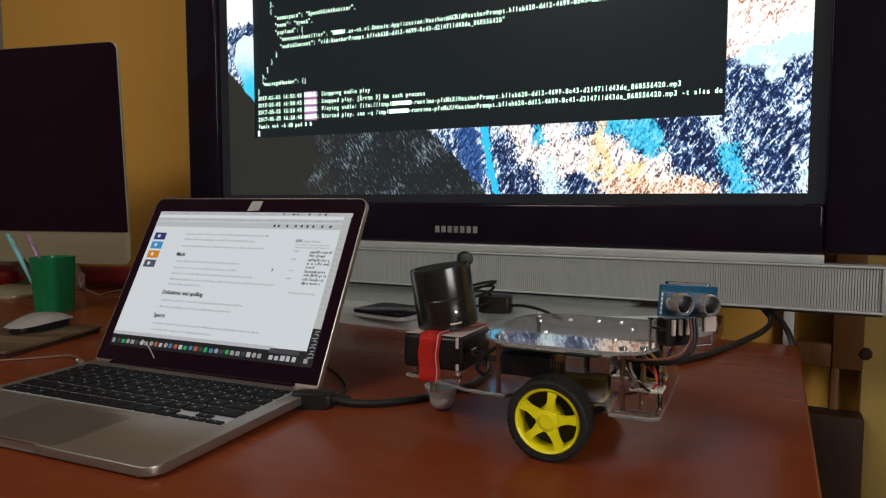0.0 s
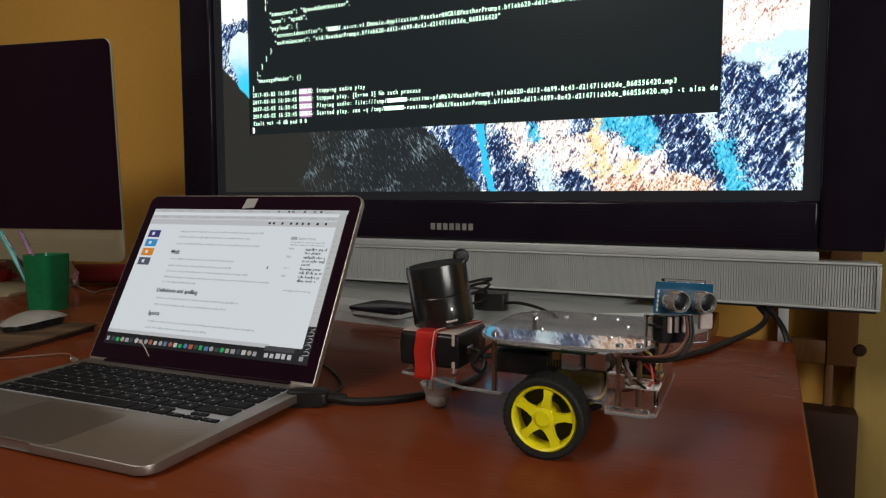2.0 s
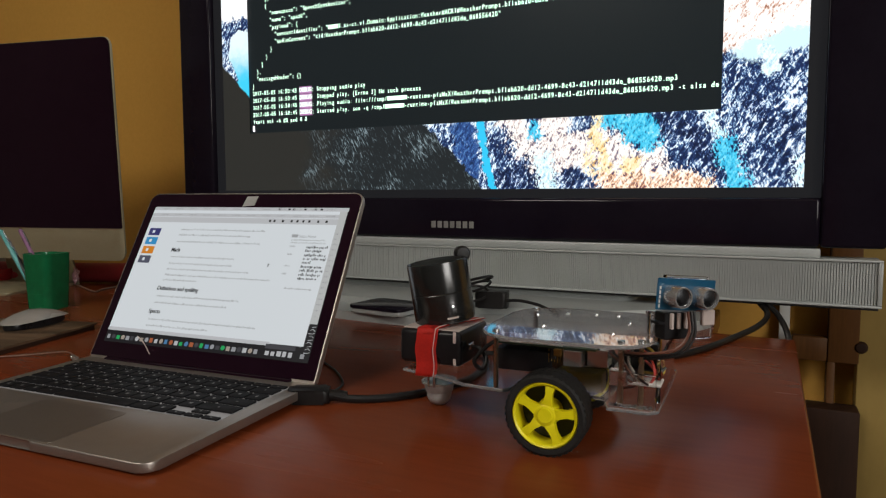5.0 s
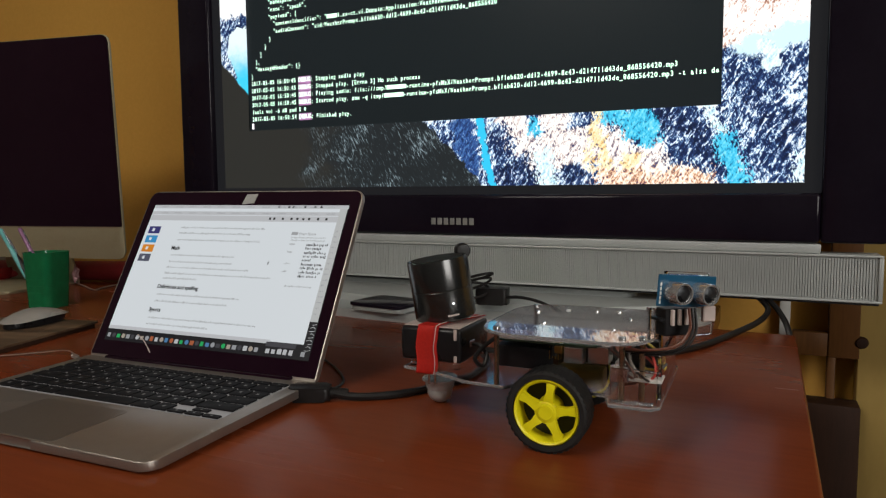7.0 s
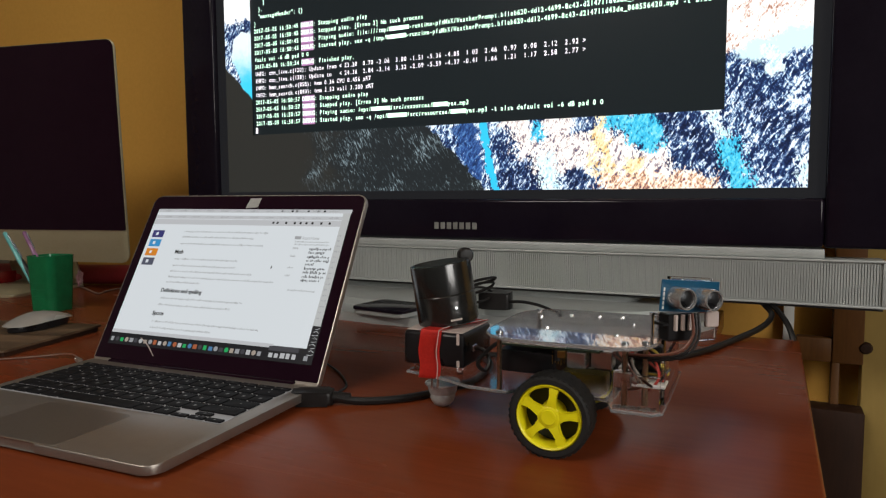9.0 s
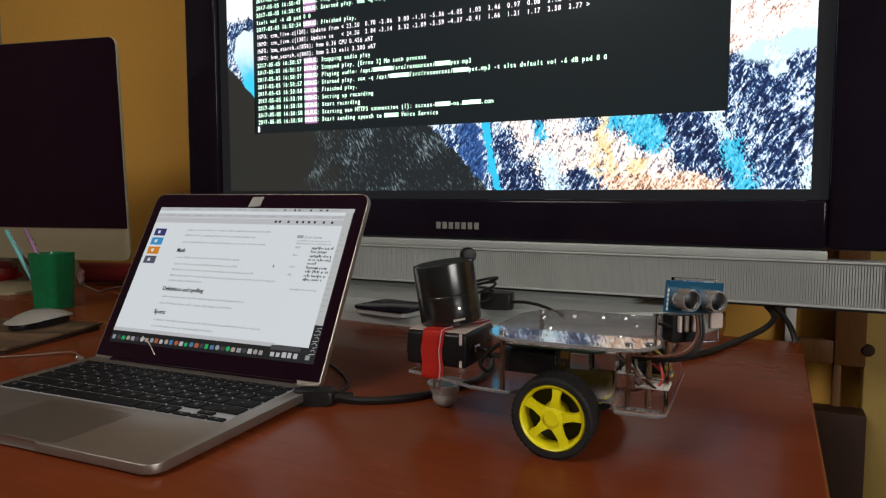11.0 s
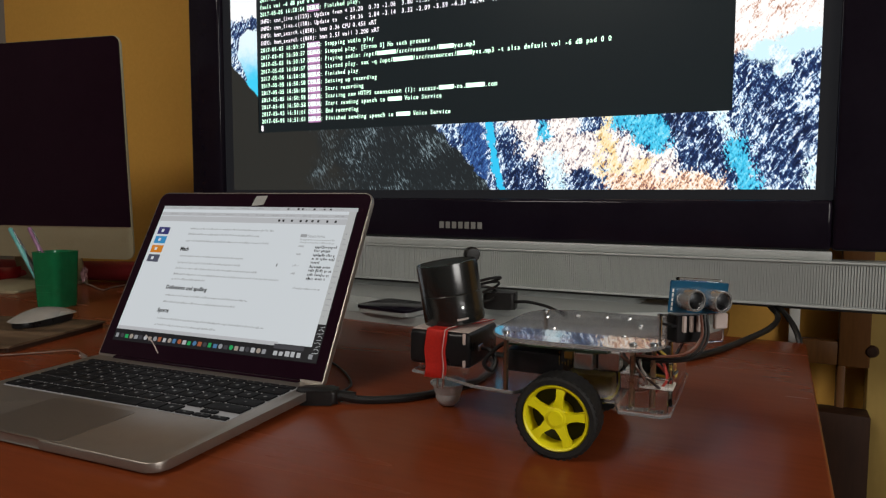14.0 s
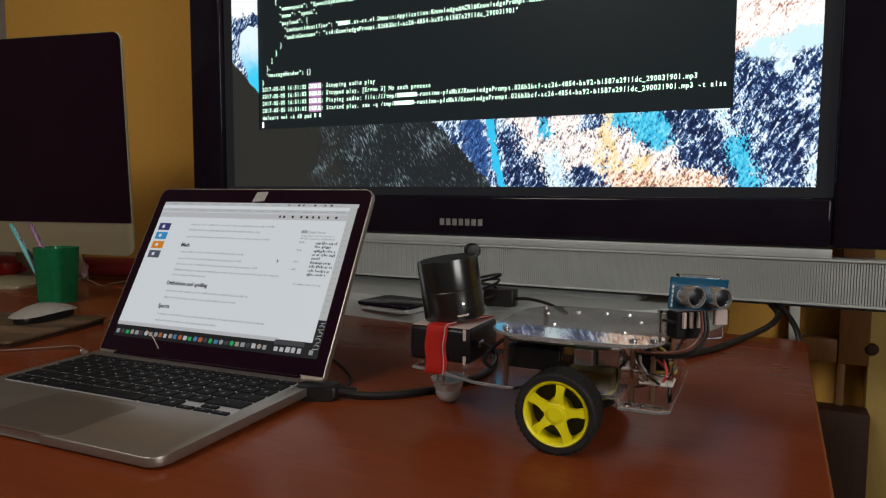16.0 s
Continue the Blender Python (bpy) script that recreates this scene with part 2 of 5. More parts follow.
def mountain_picture():
    """The desktop picture: sunlit and shaded granite, ice streams and snow; x and z in metres from the picture's lower left."""
    m, nt, bsdf = nodes_of("desktop_mountain_picture")
    L = nt.links.new
    tc = nt.nodes.new("ShaderNodeTexCoord")
    place = tc.outputs["Object"]

    def vec(op, a, b=None, scale=None):
        n = nt.nodes.new("ShaderNodeVectorMath")
        n.operation = op
        for k, v in enumerate((a, b)):
            if isinstance(v, tuple):
                n.inputs[k].default_value = v
            elif v is not None:
                L(v, n.inputs[k])
        if scale is not None:
            if isinstance(scale, (int, float)):
                n.inputs["Scale"].default_value = scale
            else:
                L(scale, n.inputs["Scale"])
        return n.outputs["Value"] if op in ('LENGTH', 'DOT_PRODUCT') else n.outputs["Vector"]

    def mth(op, a, b=None, clamp=False):
        n = nt.nodes.new("ShaderNodeMath")
        n.operation, n.use_clamp = op, clamp
        for k, v in enumerate((a, b)):
            if isinstance(v, (int, float)):
                n.inputs[k].default_value = v
            elif v is not None:
                L(v, n.inputs[k])
        return n.outputs[0]

    def noise(scale, detail=4, dist=0.0, stretch=(1, 1, 1), lean=0.0, rough=0.6, out="Fac"):
        mp = nt.nodes.new("ShaderNodeMapping")
        mp.vector_type = 'TEXTURE'
        mp.inputs["Scale"].default_value = tuple(1 / v for v in stretch)
        mp.inputs["Rotation"].default_value = (0, radians(lean), 0)
        L(place, mp.inputs[0])
        n = node(nt, "ShaderNodeTexNoise", Scale=scale, Detail=detail, Distortion=dist, Roughness=rough)
        L(mp.outputs[0], n.inputs["Vector"])
        return n.outputs[out]

    def step(v, lo, hi):
        n = nt.nodes.new("ShaderNodeMapRange")
        n.inputs["From Min"].default_value, n.inputs["From Max"].default_value = lo, hi
        n.interpolation_type = 'SMOOTHSTEP'
        L(v, n.inputs["Value"])
        return n.outputs[0]

    def mix(f, a, b):
        n = nt.nodes.new("ShaderNodeMix")
        n.data_type = 'RGBA'
        L(f, n.inputs[0])
        for k, v in ((6, a), (7, b)):
            if isinstance(v, tuple):
                n.inputs[k].default_value = (*v, 1)
            else:
                L(v, n.inputs[k])
        return n.outputs[2]

    def ragged(scale, amount):
        n = vec('SUBTRACT', noise(scale, 5, 0, rough=0.7, out="Color"), (0.5, 0.5, 0.5))
        return vec('ADD', place, vec('MULTIPLY', n, (amount, 0, amount)))

    torn = ragged(45, 0.055)
    loose = ragged(24, 0.10)

    def patch(x0, z0, x1, z1, r, where=None, soft=0.016):
        """1 inside a ragged stroke of radius r between two places."""
        a, ba = (x0, 0, z0), (x1 - x0 + 1e-4, 0, z1 - z0)
        pa = vec('SUBTRACT', where or torn, a)
        h = mth('DIVIDE', vec('DOT_PRODUCT', pa, ba), ba[0] ** 2 + ba[2] ** 2, True)
        along = nt.nodes.new("ShaderNodeVectorMath")
        along.operation = 'SCALE'
        along.inputs[0].default_value = ba
        L(h, along.inputs["Scale"])
        d = vec('LENGTH', vec('SUBTRACT', pa, along.outputs[0]))
        return mth('SUBTRACT', 1.0, step(d, r - soft, r + soft))

    def below(a, b, c, where):
        """1 where a * x + b * z < c."""
        return mth('SUBTRACT', 1.0, step(vec('DOT_PRODUCT', where, (a, 0, b)), c - 0.002, c + 0.002))

    fleck = noise(105, 3, 0.7, (1.8, 1, 0.62), 32, 0.62)
    small = noise(230, 2, 0.4, (1.5, 1, 0.7), -18, 0.6)
    crag = mth('ADD', mth('MULTIPLY', fleck, 0.62), mth('MULTIPLY', small, 0.38))
    broad = mth('MULTIPLY', mth('SUBTRACT', noise(15, 3, 0.4), 0.5), 0.34)
    lit = mth('ADD', crag, broad)
    rock = ramp(nt, lit, [(0.30, (0.003, 0.007, 0.030)), (0.46, (0.010, 0.026, 0.100)), (0.505, (0.050, 0.120, 0.30)), (0.53, (0.36, 0.54, 0.76)),
                          (0.565, (0.82, 0.92, 0.98)), (0.66, (1, 1, 1))]).outputs[0]
    pale = ramp(nt, crag, [(0.38, (0.03, 0.04, 0.13)), (0.435, (0.36, 0.27, 0.29)), (0.465, (0.90, 0.78, 0.72)), (0.51, (1.0, 0.97, 0.94)), (0.6, (1, 1, 1))]).outputs[0]
    gold = ramp(nt, crag, [(0.38, (0.06, 0.04, 0.12)), (0.44, (0.40, 0.17, 0.10)), (0.48, (0.95, 0.60, 0.38)), (0.53, (1.0, 0.88, 0.74)), (0.60, (1, 0.98, 0.95))]).outputs[0]
    yellow = ramp(nt, crag, [(0.38, (0.55, 0.24, 0.08)), (0.44, (0.95, 0.70, 0.30)), (0.52, (1.0, 0.86, 0.55)), (0.66, (1, 0.98, 0.88))]).outputs[0]
    ice = ramp(nt, crag, [(0.37, (0.01, 0.06, 0.18)), (0.43, (0.03, 0.40, 0.68)), (0.50, (0.06, 0.60, 0.88)), (0.62, (0.25, 0.78, 0.96))]).outputs[0]
    palest = ramp(nt, crag, [(0.36, (0.30, 0.58, 0.74)), (0.44, (0.62, 0.86, 0.96)), (0.56, (0.92, 1.0, 1.0))]).outputs[0]
    navy = ramp(nt, crag, [(0.44, (0.004, 0.009, 0.035)), (0.52, (0.014, 0.034, 0.12)), (0.555, (0.10, 0.20, 0.42)), (0.59, (0.75, 0.85, 0.95))]).outputs[0]
    blue = ramp(nt, crag, [(0.40, (0.010, 0.028, 0.10)), (0.52, (0.030, 0.090, 0.30)), (0.60, (0.10, 0.24, 0.52))]).outputs[0]
    snow = ramp(nt, mth('ADD', crag, mth('MULTIPLY', broad, 0.8)), [(0.36, (0.34, 0.15, 0.10)), (0.41, (0.76, 0.50, 0.40)), (0.455, (1, 0.94, 0.90)), (0.55, (1, 1, 1))]).outputs[0]
    base = rock
    for mask, colour in (
            (patch(0.555, 0.105, 0.572, 0.040, 0.020), blue),
            (patch(0.645, 0.118, 0.672, 0.072, 0.024, loose), pale),
            (patch(0.692, 0.099, 0.696, 0.092, 0.013), ice),
            (patch(0.690, 0.040, 0.640, 0.018, 0.022, loose), navy),
            (patch(0.722, 0.112, 0.732, 0.078, 0.024, loose), pale),
            (patch(0.715, 0.052, 0.800, 0.080, 0.030, loose), pale),
            (patch(0.800, 0.060, 0.875, 0.030, 0.034, loose), pale),
            (patch(0.706, 0.045, 0.716, 0.006, 0.018), palest),
            (patch(0.745, 0.022, 0.770, 0.012, 0.018, loose), navy),
            (patch(0.796, 0.108, 0.808, 0.010, 0.014, loose), yellow),
            (patch(0.815, 0.006, 0.965, 0.000, 0.020, loose), gold),
            (patch(0.856, 0.044, 0.850, 0.030, 0.014, loose), yellow),
            (patch(0.858, 0.100, 0.876, 0.086, 0.025), ice),
            (patch(0.820, 0.112, 0.834, 0.108, 0.014), ice),
            (patch(0.903, 0.108, 0.906, 0.095, 0.015, loose), navy),
            (patch(0.930, 0.092, 0.985, 0.040, 0.015, loose), navy),
            (patch(0.965, 0.120, 0.990, 0.066, 0.0075), palest),
            (patch(0.990, 0.066, 1.013, 0.000, 0.014), ice),
            (patch(1.030, 0.130, 1.045, 0.090, 0.011, loose), navy),
            (patch(1.082, 0.100, 1.074, 0.050, 0.010, loose), navy),
            (patch(1.094, 0.040, 1.098, -0.01, 0.008), palest)):
        speckled = step(mth('ADD', mask, mth('MULTIPLY', mth('SUBTRACT', small, 0.5), 2.2)), 0.44, 0.56)
        base = mix(speckled, base, colour)
    # the ice stream beside the shaded flank
    for a in ((0.589, 0.125, 0.596, 0.075), (0.596, 0.075, 0.602, 0.038), (0.602, 0.038, 0.618, -0.004)):
        base = mix(patch(*a, 0.0070, ragged(60, 0.032), 0.001), base, (0.035, 0.56, 0.90))
    # the sunlit snowfield, upper right, with blue ice at its foot
    high = mth('SUBTRACT', 1.0, below(0.0, 1.0, 0.203, torn))
    far_right = mth('SUBTRACT', 1.0, below(1.0, 0.0, 0.95, place))
    base = mix(mth('MULTIPLY', high, far_right), base, snow)
    base = mix(patch(1.015, 0.201, 1.090, 0.214, 0.014, torn, 0.005), base, (0.68, 0.93, 1.0))
    base = mix(patch(1.046, 0.198, 1.050, 0.174, 0.012, torn, 0.002), base, palest)
    # the shaded flank, lower left, with thin pale strokes
    stroke = noise(165, 3, 0.5, (2.1, 1, 0.50), -28, 0.6)
    where = mth('ADD', stroke, mth('MULTIPLY', mth('SUBTRACT', noise(14, 3, 0.3), 0.5), 0.62))
    dusk = ramp(nt, where, [(0.50, (0.014, 0.018, 0.020)), (0.575, (0.022, 0.029, 0.033)), (0.62, (0.085, 0.115, 0.13)), (0.70, (0.24, 0.31, 0.34))]).outputs[0]
    sep = nt.nodes.new("ShaderNodeSeparateXYZ")
    L(place, sep.inputs[0])
    # flat grey-brown at the far left: reflected haze on the glass, painted into the picture
    hazy_flank = mix(step(mth('ADD', sep.outputs[0], broad), 0.20, 0.34), (0.023, 0.023, 0.020), dusk)
    base = mix(below(1.0, 0.99, 0.598, ragged(40, 0.03)), base, hazy_flank)
    # left margin: sky, a dark ridge, a blue snow slope
    col = mix(below(0.98, 1.0, 0.262, ragged(40, 0.012)), mix(patch(0.052, 0.296, 0.085, 0.215, 0.036, torn, 0.002), rock, mix(step(vec('DOT_PRODUCT', torn, (0, 0, 1)), 0.225, 0.305), (0.05, 0.62, 0.93), (0.80, 0.95, 1.0))), hazy_flank)
    col = mix(below(0.0, 1.0, 0.352, torn), (0.96, 0.98, 1.0), col)
    base = mix(below(1.0, 0.0, 0.0755, place), base, col)
    L(base, bsdf.inputs["Emission Color"])
    bsdf.inputs["Emission Strength"].default_value = 1.06
    bsdf.inputs["Base Color"].default_value = (0.012, 0.012, 0.013, 1)
    bsdf.inputs["Roughness"].default_value = 0.25
    bsdf.inputs["Specular IOR Level"].default_value = 0.15
    return m


PICTURE = mountain_picture()


# ------------------------------------------------------------------ mesh helpers
def link_mesh(name, bm, material, smooth=True):
    me = bpy.data.meshes.new(name)
    bmesh.ops.recalc_face_normals(bm, faces=bm.faces)
    bm.to_mesh(me)
    bm.free()
    for m in (material if isinstance(material, (list, tuple)) else [material]):
        me.materials.append(m)
    if smooth:
        me.shade_smooth()
        me.set_sharp_from_angle(angle=radians(32))
    return me


def part(name, bm, material, parent, label="", at=None, smooth=True):
    """Links a bmesh as one mesh object under a thing or a part."""
    ob = new(name, link_mesh(name, bm, material, smooth))
    ob.parent = parent
    if at is not None:
        ob.matrix_basis = at
    return tagged(ob, label)


def thing(name, m, label, category, group="", kind=""):
    """An empty at the base of a thing, to carry its parts."""
    ob = new(name)
    ob.empty_display_size = 0.02
    ob.matrix_world = m
    return tagged(ob, label, category, group, kind)


def solid(name, bm, material, m, label, category, group="", kind="", smooth=True):
    ob = new(name, link_mesh(name, bm, material, smooth))
    ob.matrix_world = m
    return tagged(ob, label, category, group, kind)


def box(sx, sy, sz, at=(0, 0, 0), bevel=0.0, seg=2, bm=None, turn=None):
    """A box centred on at, with rounded edges."""
    own = bmesh.new()
    bmesh.ops.create_cube(own, size=1.0)
    bmesh.ops.scale(own, vec=(sx, sy, sz), verts=own.verts)
    if bevel:
        bmesh.ops.bevel(own, geom=list(own.edges), offset=bevel, segments=seg, affect='EDGES', profile=0.5)
    if turn is not None:
        bmesh.ops.transform(own, matrix=turn, verts=own.verts)
    bmesh.ops.translate(own, vec=at, verts=own.verts)
    return join(bm, own)


def join(bm, own):
    if bm is None:
        return own
    vs = [bm.verts.new(v.co) for v in own.verts]
    own.verts.index_update()
    for f in own.faces:
        bm.faces.new([vs[v.index] for v in f.verts])
    own.free()
    return bm


def turned(profile, seg=32, bm=None, m=None, caps=True):
    """A body of revolution round z from (radius, height) pairs, closed at both ends."""
    own = bmesh.new()
    rings = []
    for r, h in profile:
        if r < 1e-6:
            rings.append([own.verts.new((0, 0, h))])
        else:
            rings.append([own.verts.new((r * math.cos(a), r * math.sin(a), h)) for a in
                          (2 * math.pi * i / seg for i in range(seg))])
    for a, b in zip(rings, rings[1:]):
        for i in range(seg):
            j = (i + 1) % seg
            if len(a) == 1 and len(b) == 1:
                continue
            if len(a) == 1:
                own.faces.new((a[0], b[i], b[j]))
            elif len(b) == 1:
                own.faces.new((a[i], b[0], a[j]))
            else:
                own.faces.new((a[i], b[i], b[j], a[j]))
    if not caps:
        for i in range(seg):
            j = (i + 1) % seg
            own.faces.new((rings[-1][i], rings[0][i], rings[0][j], rings[-1][j]))
    for ring in (rings[0], rings[-1]):
        if caps and len(ring) > 2:
            own.faces.new(ring)
    if m is not None:
        bmesh.ops.transform(own, matrix=m, verts=own.verts)
    return join(bm, own)


def outline_rect(w, d, r, seg=6):
    """Corner-rounded rectangle centred on the origin; r is one radius, or four (from the +x +y corner, anticlockwise)."""
    rs = r if isinstance(r, (list, tuple)) else (r,) * 4
    pts = []
    for k, (sx, sy) in enumerate(((1, 1), (-1, 1), (-1, -1), (1, -1))):
        q = rs[k]
        cx, cy = sx * (w / 2 - q), sy * (d / 2 - q)
        for i in range(seg + 1):
            a = math.pi / 2 * (k + i / seg)
            pts.append((cx + q * math.cos(a), cy + q * math.sin(a)))
    return pts


def slab(points, z0, z1, bevel=0.0, seg=2, bm=None, m=None):
    """An outline raised from z0 to z1, with softened rims."""
    own = bmesh.new()
    lo = [own.verts.new((x, y, z0)) for x, y in points]
    hi = [own.verts.new((x, y, z1)) for x, y in points]
    n = len(points)
    bottom, top = own.faces.new(lo[::-1]), own.faces.new(hi)
    for i in range(n):
        own.faces.new((lo[i], lo[(i + 1) % n], hi[(i + 1) % n], hi[i]))
    if bevel:
        bmesh.ops.bevel(own, geom=list(top.edges) + list(bottom.edges), offset=bevel, segments=seg, affect='EDGES', profile=0.5)
    if m is not None:
        bmesh.ops.transform(own, matrix=m, verts=own.verts)
    return join(bm, own)


def smooth_path(points, steps=8):
    pts = [Vector(p) for p in points]
    pts = [2 * pts[0] - pts[1]] + pts + [2 * pts[-1] - pts[-2]]
    out = []
    for a, b, c, d in zip(pts, pts[1:], pts[2:], pts[3:]):
        for i in range(steps):
            t = i / steps
            out.append(0.5 * ((2 * b) + (c - a) * t + (2 * a - 5 * b + 4 * c - d) * t * t + (3 * b - a - 3 * c + d) * t ** 3))
    out.append(pts[-2])
    return out


def mark_sides(bm):
    """Gives the upright rim of a plate the second material."""
    for f in bm.faces:
        f.normal_update()
        if abs(f.normal.z) < 0.8:
            f.material_index = 1
    return bm


def cord(points, r, seg=8, steps=8, bm=None):
    """A round cord through the points."""
    own = bmesh.new()
    path = smooth_path(points, steps)
    side = Vector((0.31, 0.2, 1.0)).normalized()
    rings = []
    for i, p in enumerate(path):
        d = (path[min(i + 1, len(path) - 1)] - path[max(i - 1, 0)]).normalized()
        u = side.cross(d)
        if u.length < 1e-4:
            u = Vector((1, 0, 0)).cross(d)
        u.normalize()
        v = d.cross(u)
        side = v
        rings.append([own.verts.new(p + r * (math.cos(a) * u + math.sin(a) * v)) for a in
                      (2 * math.pi * k / seg for k in range(seg))])
    for a, b in zip(rings, rings[1:]):
        for k in range(seg):
            own.faces.new((a[k], a[(k + 1) % seg], b[(k + 1) % seg], b[k]))
    own.faces.new(rings[0][::-1])
    own.faces.new(rings[-1])
    return join(bm, own)


def flat(x0, x1, z0, z1, y=0.0, bm=None):
    """An upright rectangle that faces -y."""
    bm = bm or bmesh.new()
    bm.faces.new([bm.verts.new(c) for c in ((x0, y, z0), (x1, y, z0), (x1, y, z1), (x0, y, z1))])
    return bm


GLYPHS = {}


def glyph(ch):
    """Vertices and faces of one character of the built-in font, about 1 high, cached."""
    if ch not in GLYPHS:
        cu = bpy.data.curves.new("glyph", 'FONT')
        cu.body, cu.resolution_u, cu.align_x, cu.offset = ch, 2, 'CENTER', 0.012
        ob = bpy.data.objects.new("glyph", cu)
        me = ob.to_mesh()
        GLYPHS[ch] = ([v.co.copy() for v in me.vertices], [tuple(p.vertices) for p in me.polygons])
        ob.to_mesh_clear()
        bpy.data.objects.remove(ob)
        bpy.data.curves.remove(cu)
    return GLYPHS[ch]


def write(bm, text, x, z, cell, high, y=0.0, widen=1.0):
    """Writes characters in equal cells on an upright plane; '~' becomes part of a plain bar."""
    for i, ch in enumerate(text):
        cx = x + (i + 0.5) * cell
        if ch == ' ':
            continue
        if ch == '~':
            flat(cx - cell * 0.5, cx + cell * 0.5, z, z + high * 0.62, y, bm)
            continue
        vs, fs = glyph(ch)
        wide = max((v.x for v in vs), default=0) - min((v.x for v in vs), default=0)
        k = high * widen
        if wide * k > cell * 0.96:
            k = cell * 0.96 / wide
        made = [bm.verts.new((cx + v.x * k, y, z + v.y * high)) for v in vs]
        for f in fs:
            bm.faces.new([made[j] for j in f])
    return bm


def line_of(text, x, z, high, y=0.0, bm=None, squeeze=1.0):
    """A line of the built-in font in its own spacing."""
    bm = bm or bmesh.new()
    cu = bpy.data.curves.new("line", 'FONT')
    cu.body, cu.resolution_u, cu.offset = text, 2, 0.012
    ob = bpy.data.objects.new("line", cu)
    me = ob.to_mesh()
    made = [bm.verts.new((x + v.co.x * high * squeeze, y, z + v.co.y * high)) for v in me.vertices]
    for p in me.polygons:
        bm.faces.new([made[j] for j in p.vertices])
    ob.to_mesh_clear()
    bpy.data.objects.remove(ob)
    bpy.data.curves.remove(cu)
    return bm


# ------------------------------------------------------------------ room
def room():
    x0, x1, y0, y1, h = -2.3, 1.9, -2.0, 1.42, 2.55
    solid("floor", box(x1 - x0 + .3, y1 - y0 + .3, 0.1, ((x0 + x1) / 2, (y0 + y1) / 2, -0.05)), FLOOR_TILE, Matrix(),
          "dark tiled floor under the desk", "floor", kind="structure")
    solid("ceiling", box(x1 - x0 + .3, y1 - y0 + .3, 0.1, ((x0 + x1) / 2, (y0 + y1) / 2, h + 0.05)), CEILING_PAINT, Matrix(),
          "plain pale painted ceiling", "ceiling", kind="structure")
    solid("wall_north", box(x1 - x0 + .3, 0.12, h, ((x0 + x1) / 2, y1 + 0.06, h / 2)), WALL_PAINT, Matrix(),
          "ochre yellow painted wall behind the desk", "wall", kind="structure")
    solid("wall_west", box(0.12, y1 - y0, h, (x0 - 0.06, (y0 + y1) / 2, h / 2)), PLAIN_PAINT, Matrix(),
          "pale painted side wall", "wall", kind="structure")
    # the east wall has the window
    wy, ww, wz0, wz1 = -0.75, 1.1, 0.95, 2.25
    bm = box(0.12, wy - ww / 2 - y0, h, (x1 + 0.06, (y0 + wy - ww / 2) / 2, h / 2))
    box(0.12, y1 - wy - ww / 2, h, (x1 + 0.06, (y1 + wy + ww / 2) / 2, h / 2), bm=bm)
    box(0.12, ww, wz0, (x1 + 0.06, wy, wz0 / 2), bm=bm)
    box(0.12, ww, h - wz1, (x1 + 0.06, wy, (h + wz1) / 2), bm=bm)
    solid("wall_east", bm, PLAIN_PAINT, Matrix(), "pale painted wall with a window", "wall", kind="structure")
    solid("wall_south", box(x1 - x0 + .3, 0.12, h, ((x0 + x1) / 2, y0 - 0.06, h / 2)), PLAIN_PAINT, Matrix(),
          "pale painted wall", "wall", kind="structure")
    win = thing("window_1", pose(x1 + 0.06, wy, wz0), "white framed window in the wall", "window", kind="structure")
    for y in (-0.525, 0, 0.525):
        part("window_frame", box(0.05, 0.05, wz1 - wz0, (0, y, (wz1 - wz0) / 2), 0.004), WHITE_PAINT, win)
    for z in (0.025, wz1 - wz0 - 0.025):
        part("window_frame", box(0.046, 1.0, 0.05, (0, 0, z), 0.004), WHITE_PAINT, win)


room()


def desk():
    d = thing("desk", pose(0, 0, 0), "glossy reddish brown varnished wooden desk", "desk")
    x0, x1, y0, y1 = -2.05, 0.036, 0.05, 1.28
    outline = [(x0, y0), (x1 - 0.004, y0), (x1, y0 + 0.004), (x1, 1.051), (x1 - 0.004, 1.055), (-0.075, 1.055), (-0.075, y1), (x0, y1)]
    part("desk_top", slab(outline, DESK - 0.032, DESK, 0.003, 3), DESK_WOOD, d)
    for x in (x0 + 0.06, -1.0, -0.13):
        part("side_panel", box(0.03, y1 - y0 - 0.16, DESK - 0.032, (x, (y0 + y1) / 2, (DESK - 0.032) / 2), 0.002), DESK_EDGE, d)
    part("back_panel", box(x1 - x0 - 0.30, 0.02, 0.4, ((x0 + x1) / 2 - 0.08, y1 - 0.12, DESK - 0.032 - 0.2), 0.002), DESK_EDGE, d)


desk()


# ------------------------------------------------------------------ television
TERM_X, ROW, CELL = -0.9817, 0.0145, 0.00599
TERM_LOW = DESK + 0.331
HEX_A = "bf1eb620-dd12-4699-8c43-d214711d43de"
HEX_B = "026b3bcf-ac26-4854-ba92-b1587e2911dc"


def log(clock, words):
    return "2017-05-05 16:" + clock + " DEBUG: " + words


def json_tail(prompt, hexes, number):
    return ['        "speechToken": "~~~~~~~~~~~~~~~~~~~~~~~~~~~~~"', '      },', '      {', '        "namespace": "SpeechSynthesizer",',
            '        "name": "speak",', '        "payload": {',
            '          "contentIdentifier": "~~~~1.as-ct.v1.Domain:Application:%s#ACRI#%sPrompt.%s_%s",' % (prompt, prompt, hexes, number),
            '          "audioContent": "cid:%sPrompt.%s_%s"' % (prompt, hexes, number),
            '        }', '      }', '    ]', '  },', '  "messageHeader": {}', '}']


